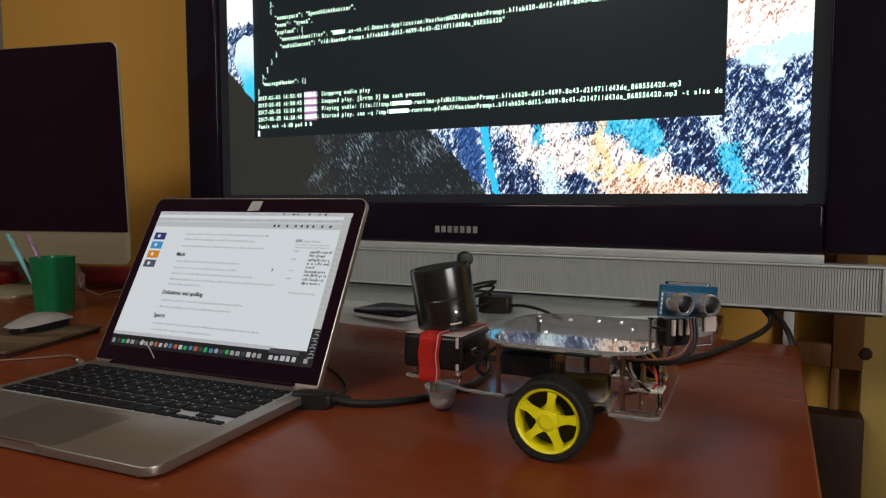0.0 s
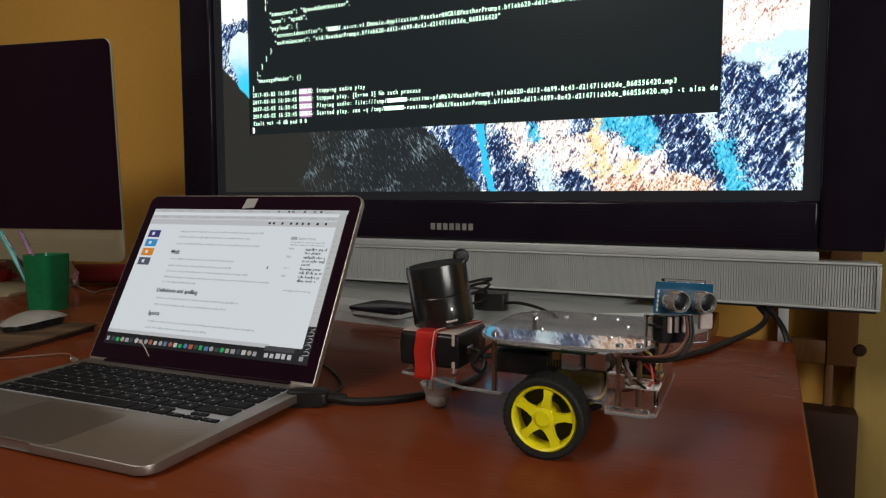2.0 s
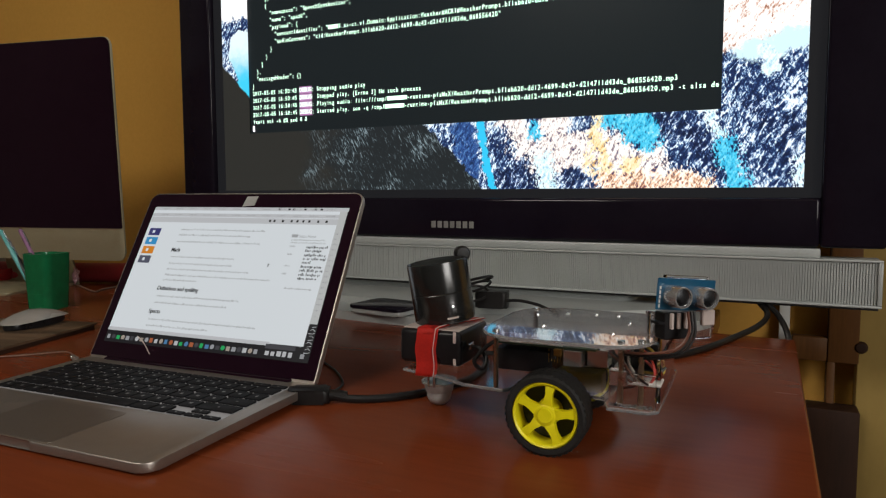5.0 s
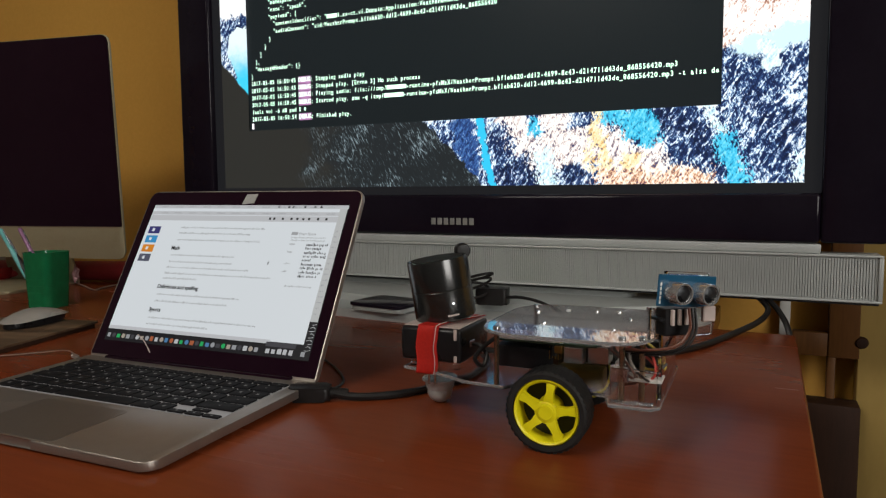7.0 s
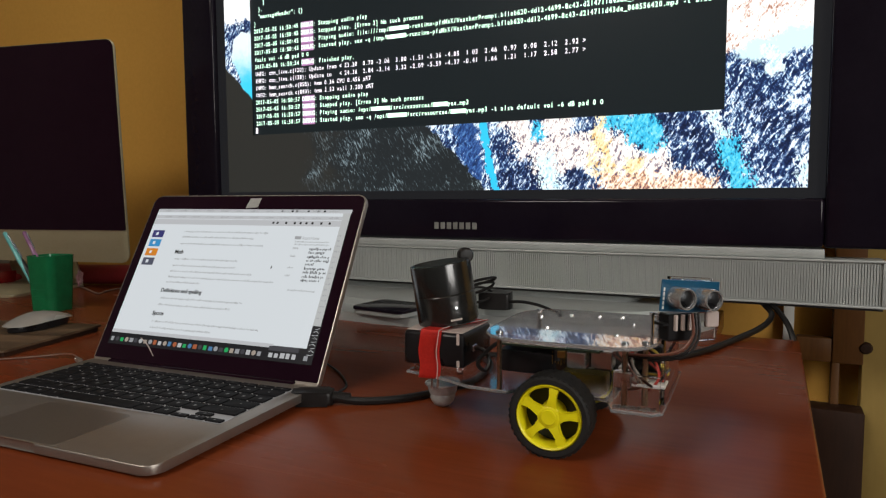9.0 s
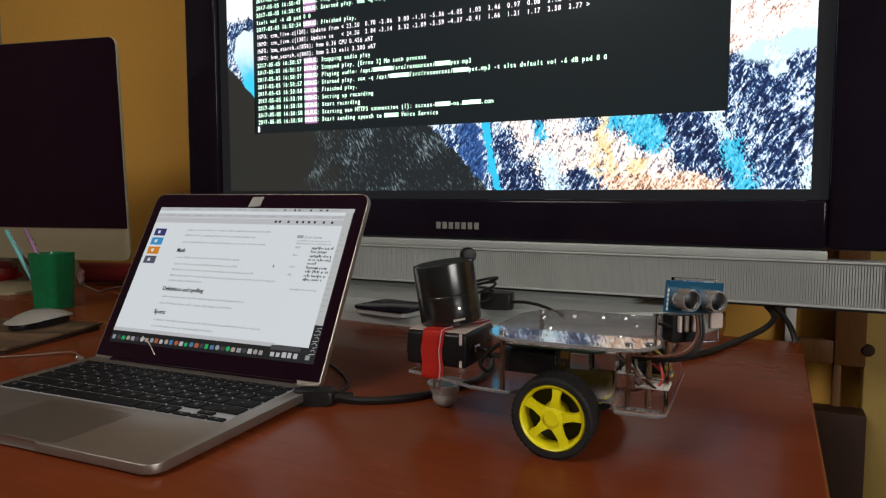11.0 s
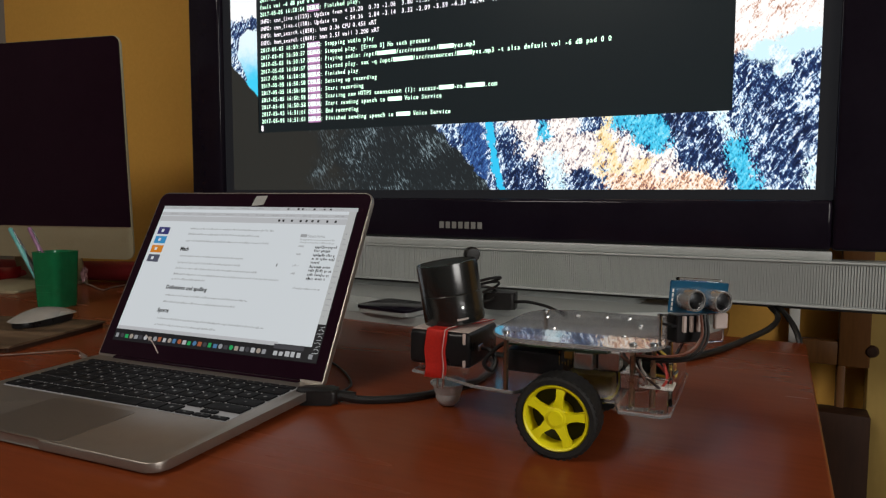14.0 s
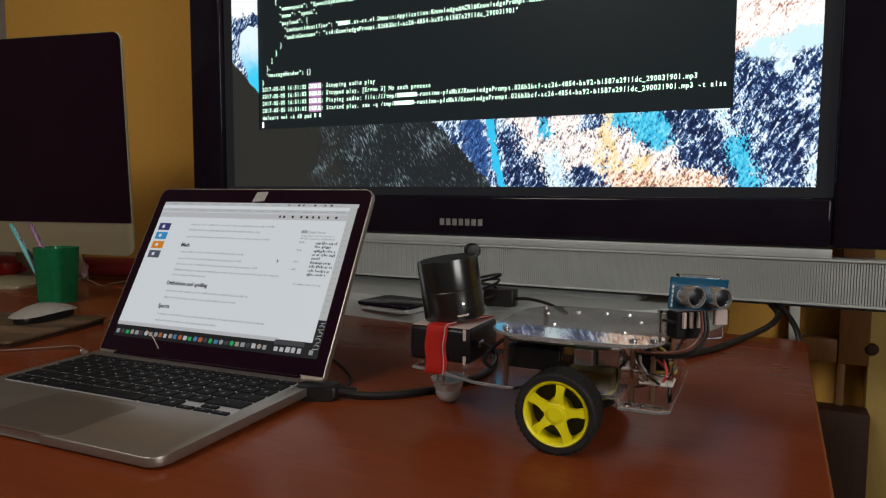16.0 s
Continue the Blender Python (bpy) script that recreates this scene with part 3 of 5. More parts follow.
BLOCKS = [
    (0.0, json_tail("Weather", HEX_A, "868556420") + [
        log("50:45", "Stopping audio play"), log("50:45", "Stopped play. [Errno 3] No such process"),
        log("50:45", "Playing audio: file:///tmp/~~~~~~~-runtime-pfsMsX/WeatherPrompt." + HEX_A + "_868556420.mp3"),
        log("50:45", "Started play. sox -q /tmp/~~~~~~~-runtime-pfsMsX/WeatherPrompt." + HEX_A + "_868556420.mp3 -t alsa de"),
        "fault vol -6 dB pad 0 0"]),
    (5.9, [log("50:54", "Finished play.")]),
    (8.87, ["INFO: cmn_live.c(120): Update from < 23.20  0.70 -2.06  3.80 -1.51 -5.36 -4.05  1.03  2.46  0.97  0.08  2.12  2.92 >",
            "INFO: cmn_live.c(138): Update to   < 24.36  2.84 -3.14  3.32 -2.09 -5.59 -4.37 -0.41  1.66  1.21  1.17  2.58  2.77 >",
            "INFO: hmm_search.c(858): hmm 0.36 CPU 0.456 xRT", "INFO: hmm_search.c(860): hmm 2.53 wall 3.200 xRT",
            log("50:57", "Stopping audio play"), log("50:57", "Stopped play. [Errno 3] No such process"),
            log("50:57", "Playing audio: /opt/~~~~~~~/src/resources/~~~~~yes.mp3"),
            log("50:57", "Started play. sox -q /opt/~~~~~~~/src/resources/~~~~~yes.mp3 -t alsa default vol -6 dB pad 0 0")]),
    (9.9, [log("50:58", "Finished play."), log("50:58", "Setting up recording"), log("50:58", "Start recording"),
           log("50:58", "Starting new HTTPS connection (1): access-~~~~~-na.~~~~~~.com"),
           log("50:58", "Start sending speech to ~~~~~ Voice Service")]),
    (12.55, [log("51:01", "End recording"), log("51:01", "Finished sending speech to ~~~~~ Voice Service")]),
    (14.17, json_tail("Knowledge", HEX_B, "290031901") + [
        log("51:02", "Stopping audio play"), log("51:02", "Stopped play. [Errno 3] No such process"),
        log("51:02", "Playing audio: file:///tmp/~~~~~~~-runtime-pfsMsX/KnowledgePrompt." + HEX_B + "_290031901.mp3"),
        log("51:02", "Started play. sox -q /tmp/~~~~~~~-runtime-pfsMsX/KnowledgePrompt." + HEX_B + "_290031901.mp3 -t alsa "),
        "default vol -6 dB pad 0 0"]),
]
SCROLLING = []


def television():
    tv = thing("television", pose(0, 0, DESK), "large black flat television on a silver stand, switched on", "television")
    y = TV_Y
    L0, R0 = -1.166, 0.147          # outer sides
    gl, gr, gb, gt = -1.080, 0.064, 0.197, 0.852   # glass
    top = 0.935
    # cabinet behind
    part("back_cover", box(R0 - L0 - 0.02, 0.075, top - 0.135, ((L0 + R0) / 2, y + 0.058, (top + 0.128) / 2), 0.012, 3), TV_BACK, tv)
    # bezel members, each one rounded
    fr = 0.03
    part("bezel", box(gl - L0, fr, top - 0.125, ((L0 + gl) / 2, y, (top + 0.125) / 2), 0.006, 3), TV_BLACK, tv)
    part("bezel", box(R0 - gr, fr, top - 0.125, ((R0 + gr) / 2, y, (top + 0.125) / 2), 0.006, 3), TV_BLACK, tv)
    part("bezel", box(gr - gl, fr, top - gt, ((gl + gr) / 2, y, (top + gt) / 2), 0.006, 3), TV_BLACK, tv)
    part("bezel", box(gr - gl, fr, gb - 0.125, ((gl + gr) / 2, y, (gb + 0.125) / 2), 0.006, 3), TV_BLACK, tv)
    # black border of the panel round the lit picture, and the picture with its opening for the terminal
    ix0, ix1, iz0, iz1 = -1.058, 0.0415, 0.2123, 0.831
    bm = bmesh.new()
    for a in ((gl, ix0, gb, gt), (ix1, gr, gb, gt), (ix0, ix1, gb, iz0), (ix0, ix1, iz1, gt)):
        flat(*a, 0.0, bm)
    part("screen_border", bm, SCREEN_OFF, tv, at=pose(0, y - 0.001, 0))
    tx0, tx1, tz0, tz1 = -0.988 - ix0, -0.0735 - ix0, TERM_LOW - DESK - iz0, 0.565
    bm = bmesh.new()
    w, h = ix1 - ix0, iz1 - iz0
    for a in ((0, tx0, 0, h), (tx1, w, 0, h), (tx0, tx1, 0, tz0), (tx0, tx1, tz1, h)):
        flat(*a, 0.0, bm)
    part("desktop_picture", bm, PICTURE, tv, "bright mountain desktop picture", at=pose(ix0, y - 0.001, iz0))
    term = part("terminal_window", flat(tx0 - 0.002, tx1 + 0.002, tz0 - 0.002, tz1), TERMINAL, tv, "dark terminal window with green-white text",
                at=pose(ix0, y + 0.0035, iz0))
    cur = bmesh.new()
    for a in ((0, 0.0048, 0, 0.0115),):
        flat(*a, 0.0, cur)
    part("text_cursor", cur, TEXT_BOLD, term, at=pose(TERM_X - ix0, -0.0025, TERM_LOW - DESK - iz0 + 0.0035))
    # scrolling text: each block waits below the edge of the window and moves up with the log
    for k, (t, lines) in enumerate(BLOCKS):
        bm, bold = bmesh.new(), bmesh.new()
        tags = []
        n = len(lines)
        for i, words in enumerate(lines):
            z = (n - 1 - i) * ROW
            if words.startswith("2017"):
                tags.append(z)
            write(bold if words.startswith("INFO") else bm, words, 0, z + 0.0022, CELL, 0.0118, 0.0, 0.85)
        block = part("text_block", bm, TEXT_GLOW, tv, smooth=False)
        if len(bold.faces):
            part("bold_text", bold, TEXT_BOLD, block, smooth=False)
        else:
            bold.free()
        for z in tags:
            part("text_tag", flat(20 * CELL, 25 * CELL, z - 0.0012, z + ROW * 0.86, 0.0004), TAG_GLOW, block, smooth=False)
        SCROLLING.append((block, t, n))
    # maker's badge as a plain row of bars
    badge = bmesh.new()
    for i in range(7):
        x = -0.5535 + i * 0.0125
        box(0.0085, 0.0012, 0.012, (x, y - 0.0156, 0.149), 0.0003, 1, badge)
    part("badge", badge, LOGO_GREY, tv, "plain grey maker's badge")
    # speaker bar below the panel
    by = y - 0.012
    part("trim_strip", box(0.066 + 1.085, 0.03, 0.014, ((0.066 - 1.085) / 2, y + 0.004, 0.1165), 0.002), SILVER, tv)
    bx0, bx1, bz0, bz1 = -1.165, 0.1435, 0.0415, 0.1095
    bar = part("speaker_bar", box(bx1 - bx0, 0.05, bz1 - bz0 - 0.001, ((bx0 + bx1) / 2, by + 0.030, (bz0 + bz1) / 2), 0.003), SILVER_DARK, tv,
               "silver speaker bar with fine upright ribs")
    for a in ((bx1 - bx0, 0.006, 0.0035, ((bx0 + bx1) / 2, by, bz1 - 0.00175)), (bx1 - bx0, 0.006, 0.0035, ((bx0 + bx1) / 2, by, bz0 + 0.00175)),
              (0.006, 0.006, bz1 - bz0 - 0.007, (bx1 - 0.003, by, (bz0 + bz1) / 2)), (0.006, 0.006, bz1 - bz0 - 0.007, (bx0 + 0.003, by, (bz0 + bz1) / 2))):
        part("bar_frame", box(a[0], a[1], a[2], a[3], 0.0012), SILVER, bar)
    ribs = bmesh.new()
    x = bx0 + 0.008
    while x < bx1 - 0.008:
        box(0.0026, 0.0026, bz1 - bz0 - 0.007, (x, by + 0.002, (bz0 + bz1) / 2), bm=ribs)
        x += 0.0036
    tagged(part("rib", ribs, SILVER, bar, smooth=False), kind="stuff")
    # thin black strip, put here as the shadow under the speaker bar
    part("bar_shadow_strip", box(bx1 - bx0 - 0.006, 0.040, 0.0048, ((bx0 + bx1) / 2, by + 0.026, bz0 - 0.0020), 0.001), TV_BACK, bar, "black strip standing in for the shadow under the bar")
    # stand: broad neck and a half-oval foot
    cx = -0.51
    part("neck", slab(outline_rect(0.62, 0.10, 0.03), 0.014, 0.06, 0.003, m=Matrix.Translation((cx, y + 0.06, 0))), SILVER, tv)
    pts = []
    for i in range(41):
        a = math.pi + math.pi * i / 40
        pts.append((0.435 * math.cos(a), 0.215 * abs(math.sin(a)) ** 0.9 * -1))
    pts += [(0.42, 0.11), (-0.42, 0.11)]
    part("foot", slab(pts, 0.0, 0.014, 0.004, 3, m=Matrix.Translation((cx, y + 0.005, 0))), SILVER, tv)
    part("foot_riser", slab([(q[0] * 0.9, q[1] * 0.72) for q in pts], 0.013, 0.026, 0.004, 3, m=Matrix.Translation((cx, y + 0.015, 0))), SILVER, tv)


television()


# ------------------------------------------------------------------ laptop
LEAN = 30.1  # degrees by which the lid leans back


def laptop():
    W, D, T = 0.314, 0.2222, 0.0130
    base_m = pose(-0.4081, 0.5572, DESK + 0.0014, 1.0, 0, 2.53) @ Matrix.Translation((-W / 2, -D / 2, 0))
    lap = thing("laptop", base_m, "open silver aluminium laptop with a lit screen", "laptop")
    # the front edge has a shallow finger notch in its middle
    notched = outline_rect(W, D, 0.012)
    cut = len(notched) * 3 // 4
    notched = notched[:cut] + [(-0.034, -D / 2), (-0.031, -D / 2 + 0.0026), (0.031, -D / 2 + 0.0026), (0.034, -D / 2)] + notched[cut:]
    part("base", slab(notched, 0.0050, T, 0.0012, 2), ALU, lap)
    part("bottom_case", slab(outline_rect(W - 0.016, D - 0.016, 0.010), 0.0040, 0.0052, 0.0004, 1), ALU, lap)
    for x in (-0.135, 0.135):
        for yy in (-0.09, 0.09):
            part("foot", turned([(0.006, 0.0021 if yy < 0 else -0.0009), (0.007, 0.0042)], 12, m=Matrix.Translation((x, yy, 0))), RUBBER, lap)
    part("hinge", box(0.26, 0.012, 0.008, (0, D / 2 - 0.008, T - 0.0015), 0.003), GLASS_BLACK, lap)
    part("trackpad", slab(outline_rect(0.105, 0.076, 0.004), T - 0.0005, T + 0.0003, 0.0001, 1, m=Matrix.Translation((0, -D / 2 + 0.0410, 0))), ALU_PAD, lap,
         "grey glass trackpad")
    # keyboard: shallow well and single keys
    kb0, kb1, kd0, kd1 = -0.1417, 0.1417, -D / 2 + 0.0889, -D / 2 + 0.1939
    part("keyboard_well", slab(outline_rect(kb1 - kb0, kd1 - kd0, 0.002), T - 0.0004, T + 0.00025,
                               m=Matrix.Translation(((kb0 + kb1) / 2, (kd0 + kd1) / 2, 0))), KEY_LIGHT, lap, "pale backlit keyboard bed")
    pitch = (kd1 - kd0 - 0.0105) / 5
    rows = [[1] * 13 + [1.5], [1.5] + [1] * 13, [1.75] + [1] * 11 + [1.75], [2.25] + [1] * 10 + [2.25], [1, 1, 1, 1.25, 5, 1.25, 1]]
    meshes = {}
    legend, legend_small = (link_mesh("legend", slab(outline_rect(a, a * 1.1, 0.0002, 1), 0, 0.00006), KEY_MARK, False) for a in (0.0030, 0.0018))

    def key(x, yy, w, d):
        k = (round(w, 4), round(d, 4))
        if k not in meshes:
            bm = slab(outline_rect(w - 0.0022, d - 0.0034, 0.0008, 2), 0.0, 0.0016, 0.0003, 1)
            meshes[k] = link_mesh("key", bm, KEY_BLACK)
        ob = new("key", meshes[k])
        ob.parent = lap
        ob.matrix_basis = Matrix.Translation((x + w / 2, yy - d / 2, T + 0.0002))
        mark = new("legend", legend_small if d < 0.012 or w > 0.022 else legend)
        mark.parent = ob
        mark.matrix_basis = Matrix.Translation((0, 0, 0.00165))

    step = (kb1 - kb0) / 14
    yy = kd1
    for i in range(14):
        key(kb0 + i * step, yy, step, 0.0105)
    yy -= 0.0105
    for r in rows:
        u = (kb1 - kb0) / (14.5 if r is not rows[4] else 14.5)
        x = kb0
        for w in r:
            w = w * u
            key(x, yy, w, pitch)
            x += w
        if r is rows[4]:
            key(x, yy - pitch / 2, u, pitch / 2)
            key(x + u, yy, u, pitch / 2)
            key(x + u, yy - pitch / 2, u, pitch / 2)
            key(x + 2 * u, yy - pitch / 2, kb1 - x - 2 * u, pitch / 2)
        yy -= pitch
    # lid, in its own space: x across, z up along the lid, -y towards the user
    lid = part("lid", slab(outline_rect(W, 0.2190, (0.0105, 0.0105, 0.003, 0.003)), -0.0030, 0.0030, 0.0012, 2,
                           m=Matrix.Translation((0, 0, 0.1095)) @ pose(0, 0, 0, 90, 0, 0)), ALU, lap, "thin aluminium lid",
               at=Matrix.Translation((0, D / 2 - 0.0095, T - 0.0005)) @ pose(0, 0, 0, -LEAN, 0, 0) @ Matrix.Translation((0, 0.003, 0)))
    part("screen_bezel", slab(outline_rect(W - 0.003, 0.2145, (0.0095, 0.0095, 0.001, 0.001)), 0, 0.0006, 0.0002, 1,
                              m=Matrix.Translation((0, -0.0030, 0.1103)) @ pose(0, 0, 0, 90, 0, 0)), GLASS_BLACK, lid, "glossy black screen surround")
    sx, s0, s1 = 0.1431, 0.0204, 0.1994
    y = -0.0037

    def layer(a, mat, k, name="screen_image"):
        return part(name, flat(*a, y - 0.00006 * k), mat, lid, smooth=False)

    layer((-sx, sx, s0, s1), DOCK, 0)
    # rear window at the right, front window, its bars
    layer((0.115, sx - 0.001, s0 + 0.0415, s1 - 0.0047), PAGE_DIM, 1)
    layer((-sx, sx, s1 - 0.0048, s1), PAGE_GREY, 1, "menu_bar")
    fx1 = 0.1325
    layer((-sx, fx1, s0 + 0.0165, s1 - 0.0047), PAGE, 2, "browser_window")
    layer((-sx, fx1, s1 - 0.0135, s1 - 0.0088), PAGE_GREY, 3, "tab_bar")
    layer((-sx, fx1, s1 - 0.0215, s1 - 0.0142), PAGE_GREY, 3, "address_bar")
    layer((-sx, 0.09, s0 + 0.0140, s0 + 0.0182), PAGE_GREY, 3, "status_bar")
    rnd = random.Random(5)
    # coloured buttons down the left margin
    for i, mat in enumerate((LINK_BLUE, LINK_SKY, LINK_ORANGE, LINK_SLATE)):
        z = 0.1594 - i * 0.01253
        btn = layer((-sx + 0.0050, -sx + 0.0235, z, z + 0.0098), mat, 4, "share_button")
        part("share_mark", flat(-sx + 0.0108, -sx + 0.0148, z + 0.0030, z + 0.0070, y - 0.0004), PAGE, btn, smooth=False)
    # headings that can be read, and body lines as bars
    x = -0.0910
    for words, z in (("Math", 0.1382), ("Definitions and spelling", 0.0882), ("Sports", 0.0592)):
        part("page_heading", line_of(words, x + 0.0004, z, 0.0072, y - 0.0005, line_of(words, x, z, 0.0072, y - 0.0005, None, 0.92), 0.92), INK, lid, smooth=False)
    bm = bmesh.new()

    def words_bar(x0, z, n, high=0.0019, bm=bm):
        xx = x0
        while xx < x0 + n:
            for _ in range(rnd.randint(2, 8)):
                if xx > x0 + n:
                    break
                flat(xx, xx + high * rnd.uniform(0.35, 0.6), z - rnd.choice((0, 0, 0, 0.3)) * high, z + high * rnd.choice((0.8, 0.8, 0.9, 1.35)), y - 0.0005, bm)
                xx += high * 0.82
            xx += high * 0.6

    for z, n in ((0.1672, 0.126), (0.1598, 0.108), (0.1508, 0.124), (0.1305, 0.094), (0.1218, 0.094), (0.1145, 0.120), (0.1068, 0.153),
                 (0.1004, 0.050), (0.0798, 0.120), (0.0715, 0.105), (0.0508, 0.152), (0.0432, 0.090)):
        bm = bmesh.new()
        words_bar(x + 0.004, z, n, 0.0017, bm)
        part("page_text", bm, INK_GREY, lid, smooth=False)
    bm = bmesh.new()
    line_of("Smart Home", 0.0875, 0.1612, 0.0052, y - 0.0005, bm, 0.85)
    flat(0.0775, 0.0862, 0.1612, 0.1650, y - 0.0005, bm)
    part("column_heading", bm, INK_GREY, lid, smooth=False)

    def bar_line(name, x0, z, n, high, mat):
        bm = bmesh.new()
        words_bar(x0, z, n, high, bm)
        part(name, bm, mat, lid, smooth=False)

    for z, n in ((0.1485, 0.028), (0.1440, 0.020), (0.1388, 0.028), (0.1343, 0.029), (0.1298, 0.010), (0.1247, 0.026), (0.1202, 0.028),
                 (0.1152, 0.028), (0.1107, 0.024)):
        bar_line("column_text", 0.1015, z, n, 0.0024, INK)
    for z in (0.1490, 0.1395, 0.1255, 0.1160):
        bar_line("date_text", 0.079, z, 0.007, 0.0016, INK_GREY)
    for z in (0.1575, 0.1540):
        bar_line("column_text", 0.079, z, 0.046, 0.0014, INK_GREY)
    bar_line("column_text", 0.088, 0.0990, 0.035, 0.0016, INK_GREY)
    # dark picture behind the windows, with pale strokes
    for i in range(9):
        z = s0 + 0.010 + 0.0035 * i
        stroke = [(0.1345 + 0.0012 * (i % 3), y - 0.0001, z), (0.1385, y - 0.0001, z + 0.0014 * (i % 2)), (0.1418, y - 0.0001, z + 0.001 - 0.0016 * (i % 2))]
        part("picture_stroke", cord(stroke, 0.00035, 4, 3), ICONS[4], lid, smooth=False)
    for i in range(16):
        bar_line("rear_text", 0.1345, 0.166 - 0.0064 * i, rnd.uniform(0.003, 0.006), 0.0014, INK_GREY)
    for i in range(12):
        bar_line("menu_text", -0.13 + 0.0222 * i, s1 - 0.0034, 0.011, 0.0016, INK_GREY)
        bar_line("tab_text", -0.128 + 0.0222 * i, s1 - 0.0118, 0.012, 0.0014, INK_GREY)
    for xx in (0.040, 0.046, 0.058, 0.070, 0.078, 0.086, 0.094, 0.106, 0.117):
        layer((xx, xx + 0.0028, s1 - 0.0192, s1 - 0.0164), INK, 8, "toolbar_icon")
    for xx in (0.048, 0.062, 0.068, 0.084, 0.098, 0.106):
        layer((xx, xx + 0.003, s1 - 0.0036, s1 - 0.0014), INK, 8, "toolbar_icon")
    layer((0.0570, 0.0583, 0.1240, 0.1275), INK, 8, "pointer")
    # dock
    for i in range(38):
        if i in (30, 36):
            continue
        xx = -sx + 0.003 + i * 0.00735
        mat = ICONS[(i * 5 + i // 3) % 7] if i < 30 else ICONS[4 if i < 36 else 0]
        if i % 5 in (1, 3) and i < 30:
            bm = bmesh.new()
            bm.faces.new([bm.verts.new((xx + 0.0027 + 0.0028 * math.cos(q), y - 0.00024, s0 + 0.0064 + 0.0028 * math.sin(q))) for q in
                          (2 * math.pi * k / 16 for k in range(16))])
            part("dock_icon", bm, mat, lid, smooth=False)
        else:
            layer((xx, xx + rnd.uniform(0.0044, 0.0056), s0 + 0.0037, s0 + rnd.uniform(0.0080, 0.0094)), mat, 4, "dock_icon")
    layer((0.086, 0.124, s0 + 0.0110, s0 + 0.0160), ICONS[5], 4, "note_strip")
    # strip of tape over the lens, and a loose thread
    part("thread", cord([(-0.0937, -0.0042, 0.0300), (-0.0790, -0.0060, 0.0225), (-0.0657, -0.0050, 0.0107)], 0.0006, 5, 6), PALE_LABEL, lid, "loose white thread")
    tape = slab([(-0.009, -0.007), (0.008, -0.0055), (0.010, 0.007), (-0.006, 0.0065)], 0, 0.0006, m=pose(0.0030, -0.0036, 0.2075, 90, 0, 0))
    part("tape", tape, TAPE, lid, "torn grey tape over the camera lens")


laptop()


# ------------------------------------------------------------------ robot
ROBOT = pose(-0.153, 0.5735, DESK, 0, 0, 1.0)


def wheel_parts(rob, side):
    """Tyre with blocks, five-spoked rim and hub; the axle lies along y, side is -1 for the wheel with its face to -y."""
    m = Matrix.Translation((-0.0022, side * 0.0775, 0.0325)) @ pose(0, 0, 0, 90 if side < 0 else -90, 0, 0)
    w = part("wheel", turned([(0.0262, -0.0235), (0.0265, -0.0020), (0.0252, -0.0005), (0.0240, -0.0012), (0.0232, -0.0025), (0.0232, -0.0225)], 48, caps=False), YELLOW, rob,
             "yellow plastic wheel with five spokes", at=m)
    prof = [(0.0258, -0.0255), (0.0300, -0.0262), (0.0322, -0.0240), (0.0325, -0.0130), (0.0322, -0.0020), (0.0302, 0.0002), (0.0266, 0.0000)]
    part("tyre", turned(prof, 64, caps=False), RUBBER, w, "black ribbed rubber tyre")
    lug = bmesh.new()
    for i in range(40):
        a = 2 * math.pi * i / 40
        for k, z in enumerate((-0.0195, -0.0065)):
            q = a + k * math.pi / 40
            box(0.0016, 0.0026, 0.0105, (0.0318 * math.cos(q), 0.0318 * math.sin(q), z), turn=pose(0, 0, 0, 0, 0, math.degrees(q)), bm=lug)
    tagged(part("tread", lug, RUBBER, w, smooth=False), kind="stuff")
    for i in range(5):
        a = math.radians(80 + 72 * i)
        sp = bmesh.new()
        half = [(0.0070, 0.0048), (0.0100, 0.0038), (0.0130, 0.0031), (0.0170, 0.0027), (0.0212, 0.0030), (0.0243, 0.0046)]
        pts = [(px, -py) for px, py in half] + half[::-1]
        slab(pts, -0.0075, -0.0022, 0.0005, 2, sp, m=pose(0, 0, 0, 0, 0, math.degrees(a)))
        part("spoke", sp, YELLOW, w)
    part("hub", turned([(0.0, -0.0008), (0.0056, -0.0008), (0.0062, -0.0018), (0.0084, -0.0022), (0.0094, -0.0030), (0.0098, -0.0080), (0.0105, -0.0200), (0.0, -0.0200)], 32), YELLOW, w)
    part("brake_disc", turned([(0.0232, -0.0185), (0.0232, -0.0205), (0.0, -0.0205), (0.0, -0.0185)], 32), CHIP, w)
    return w


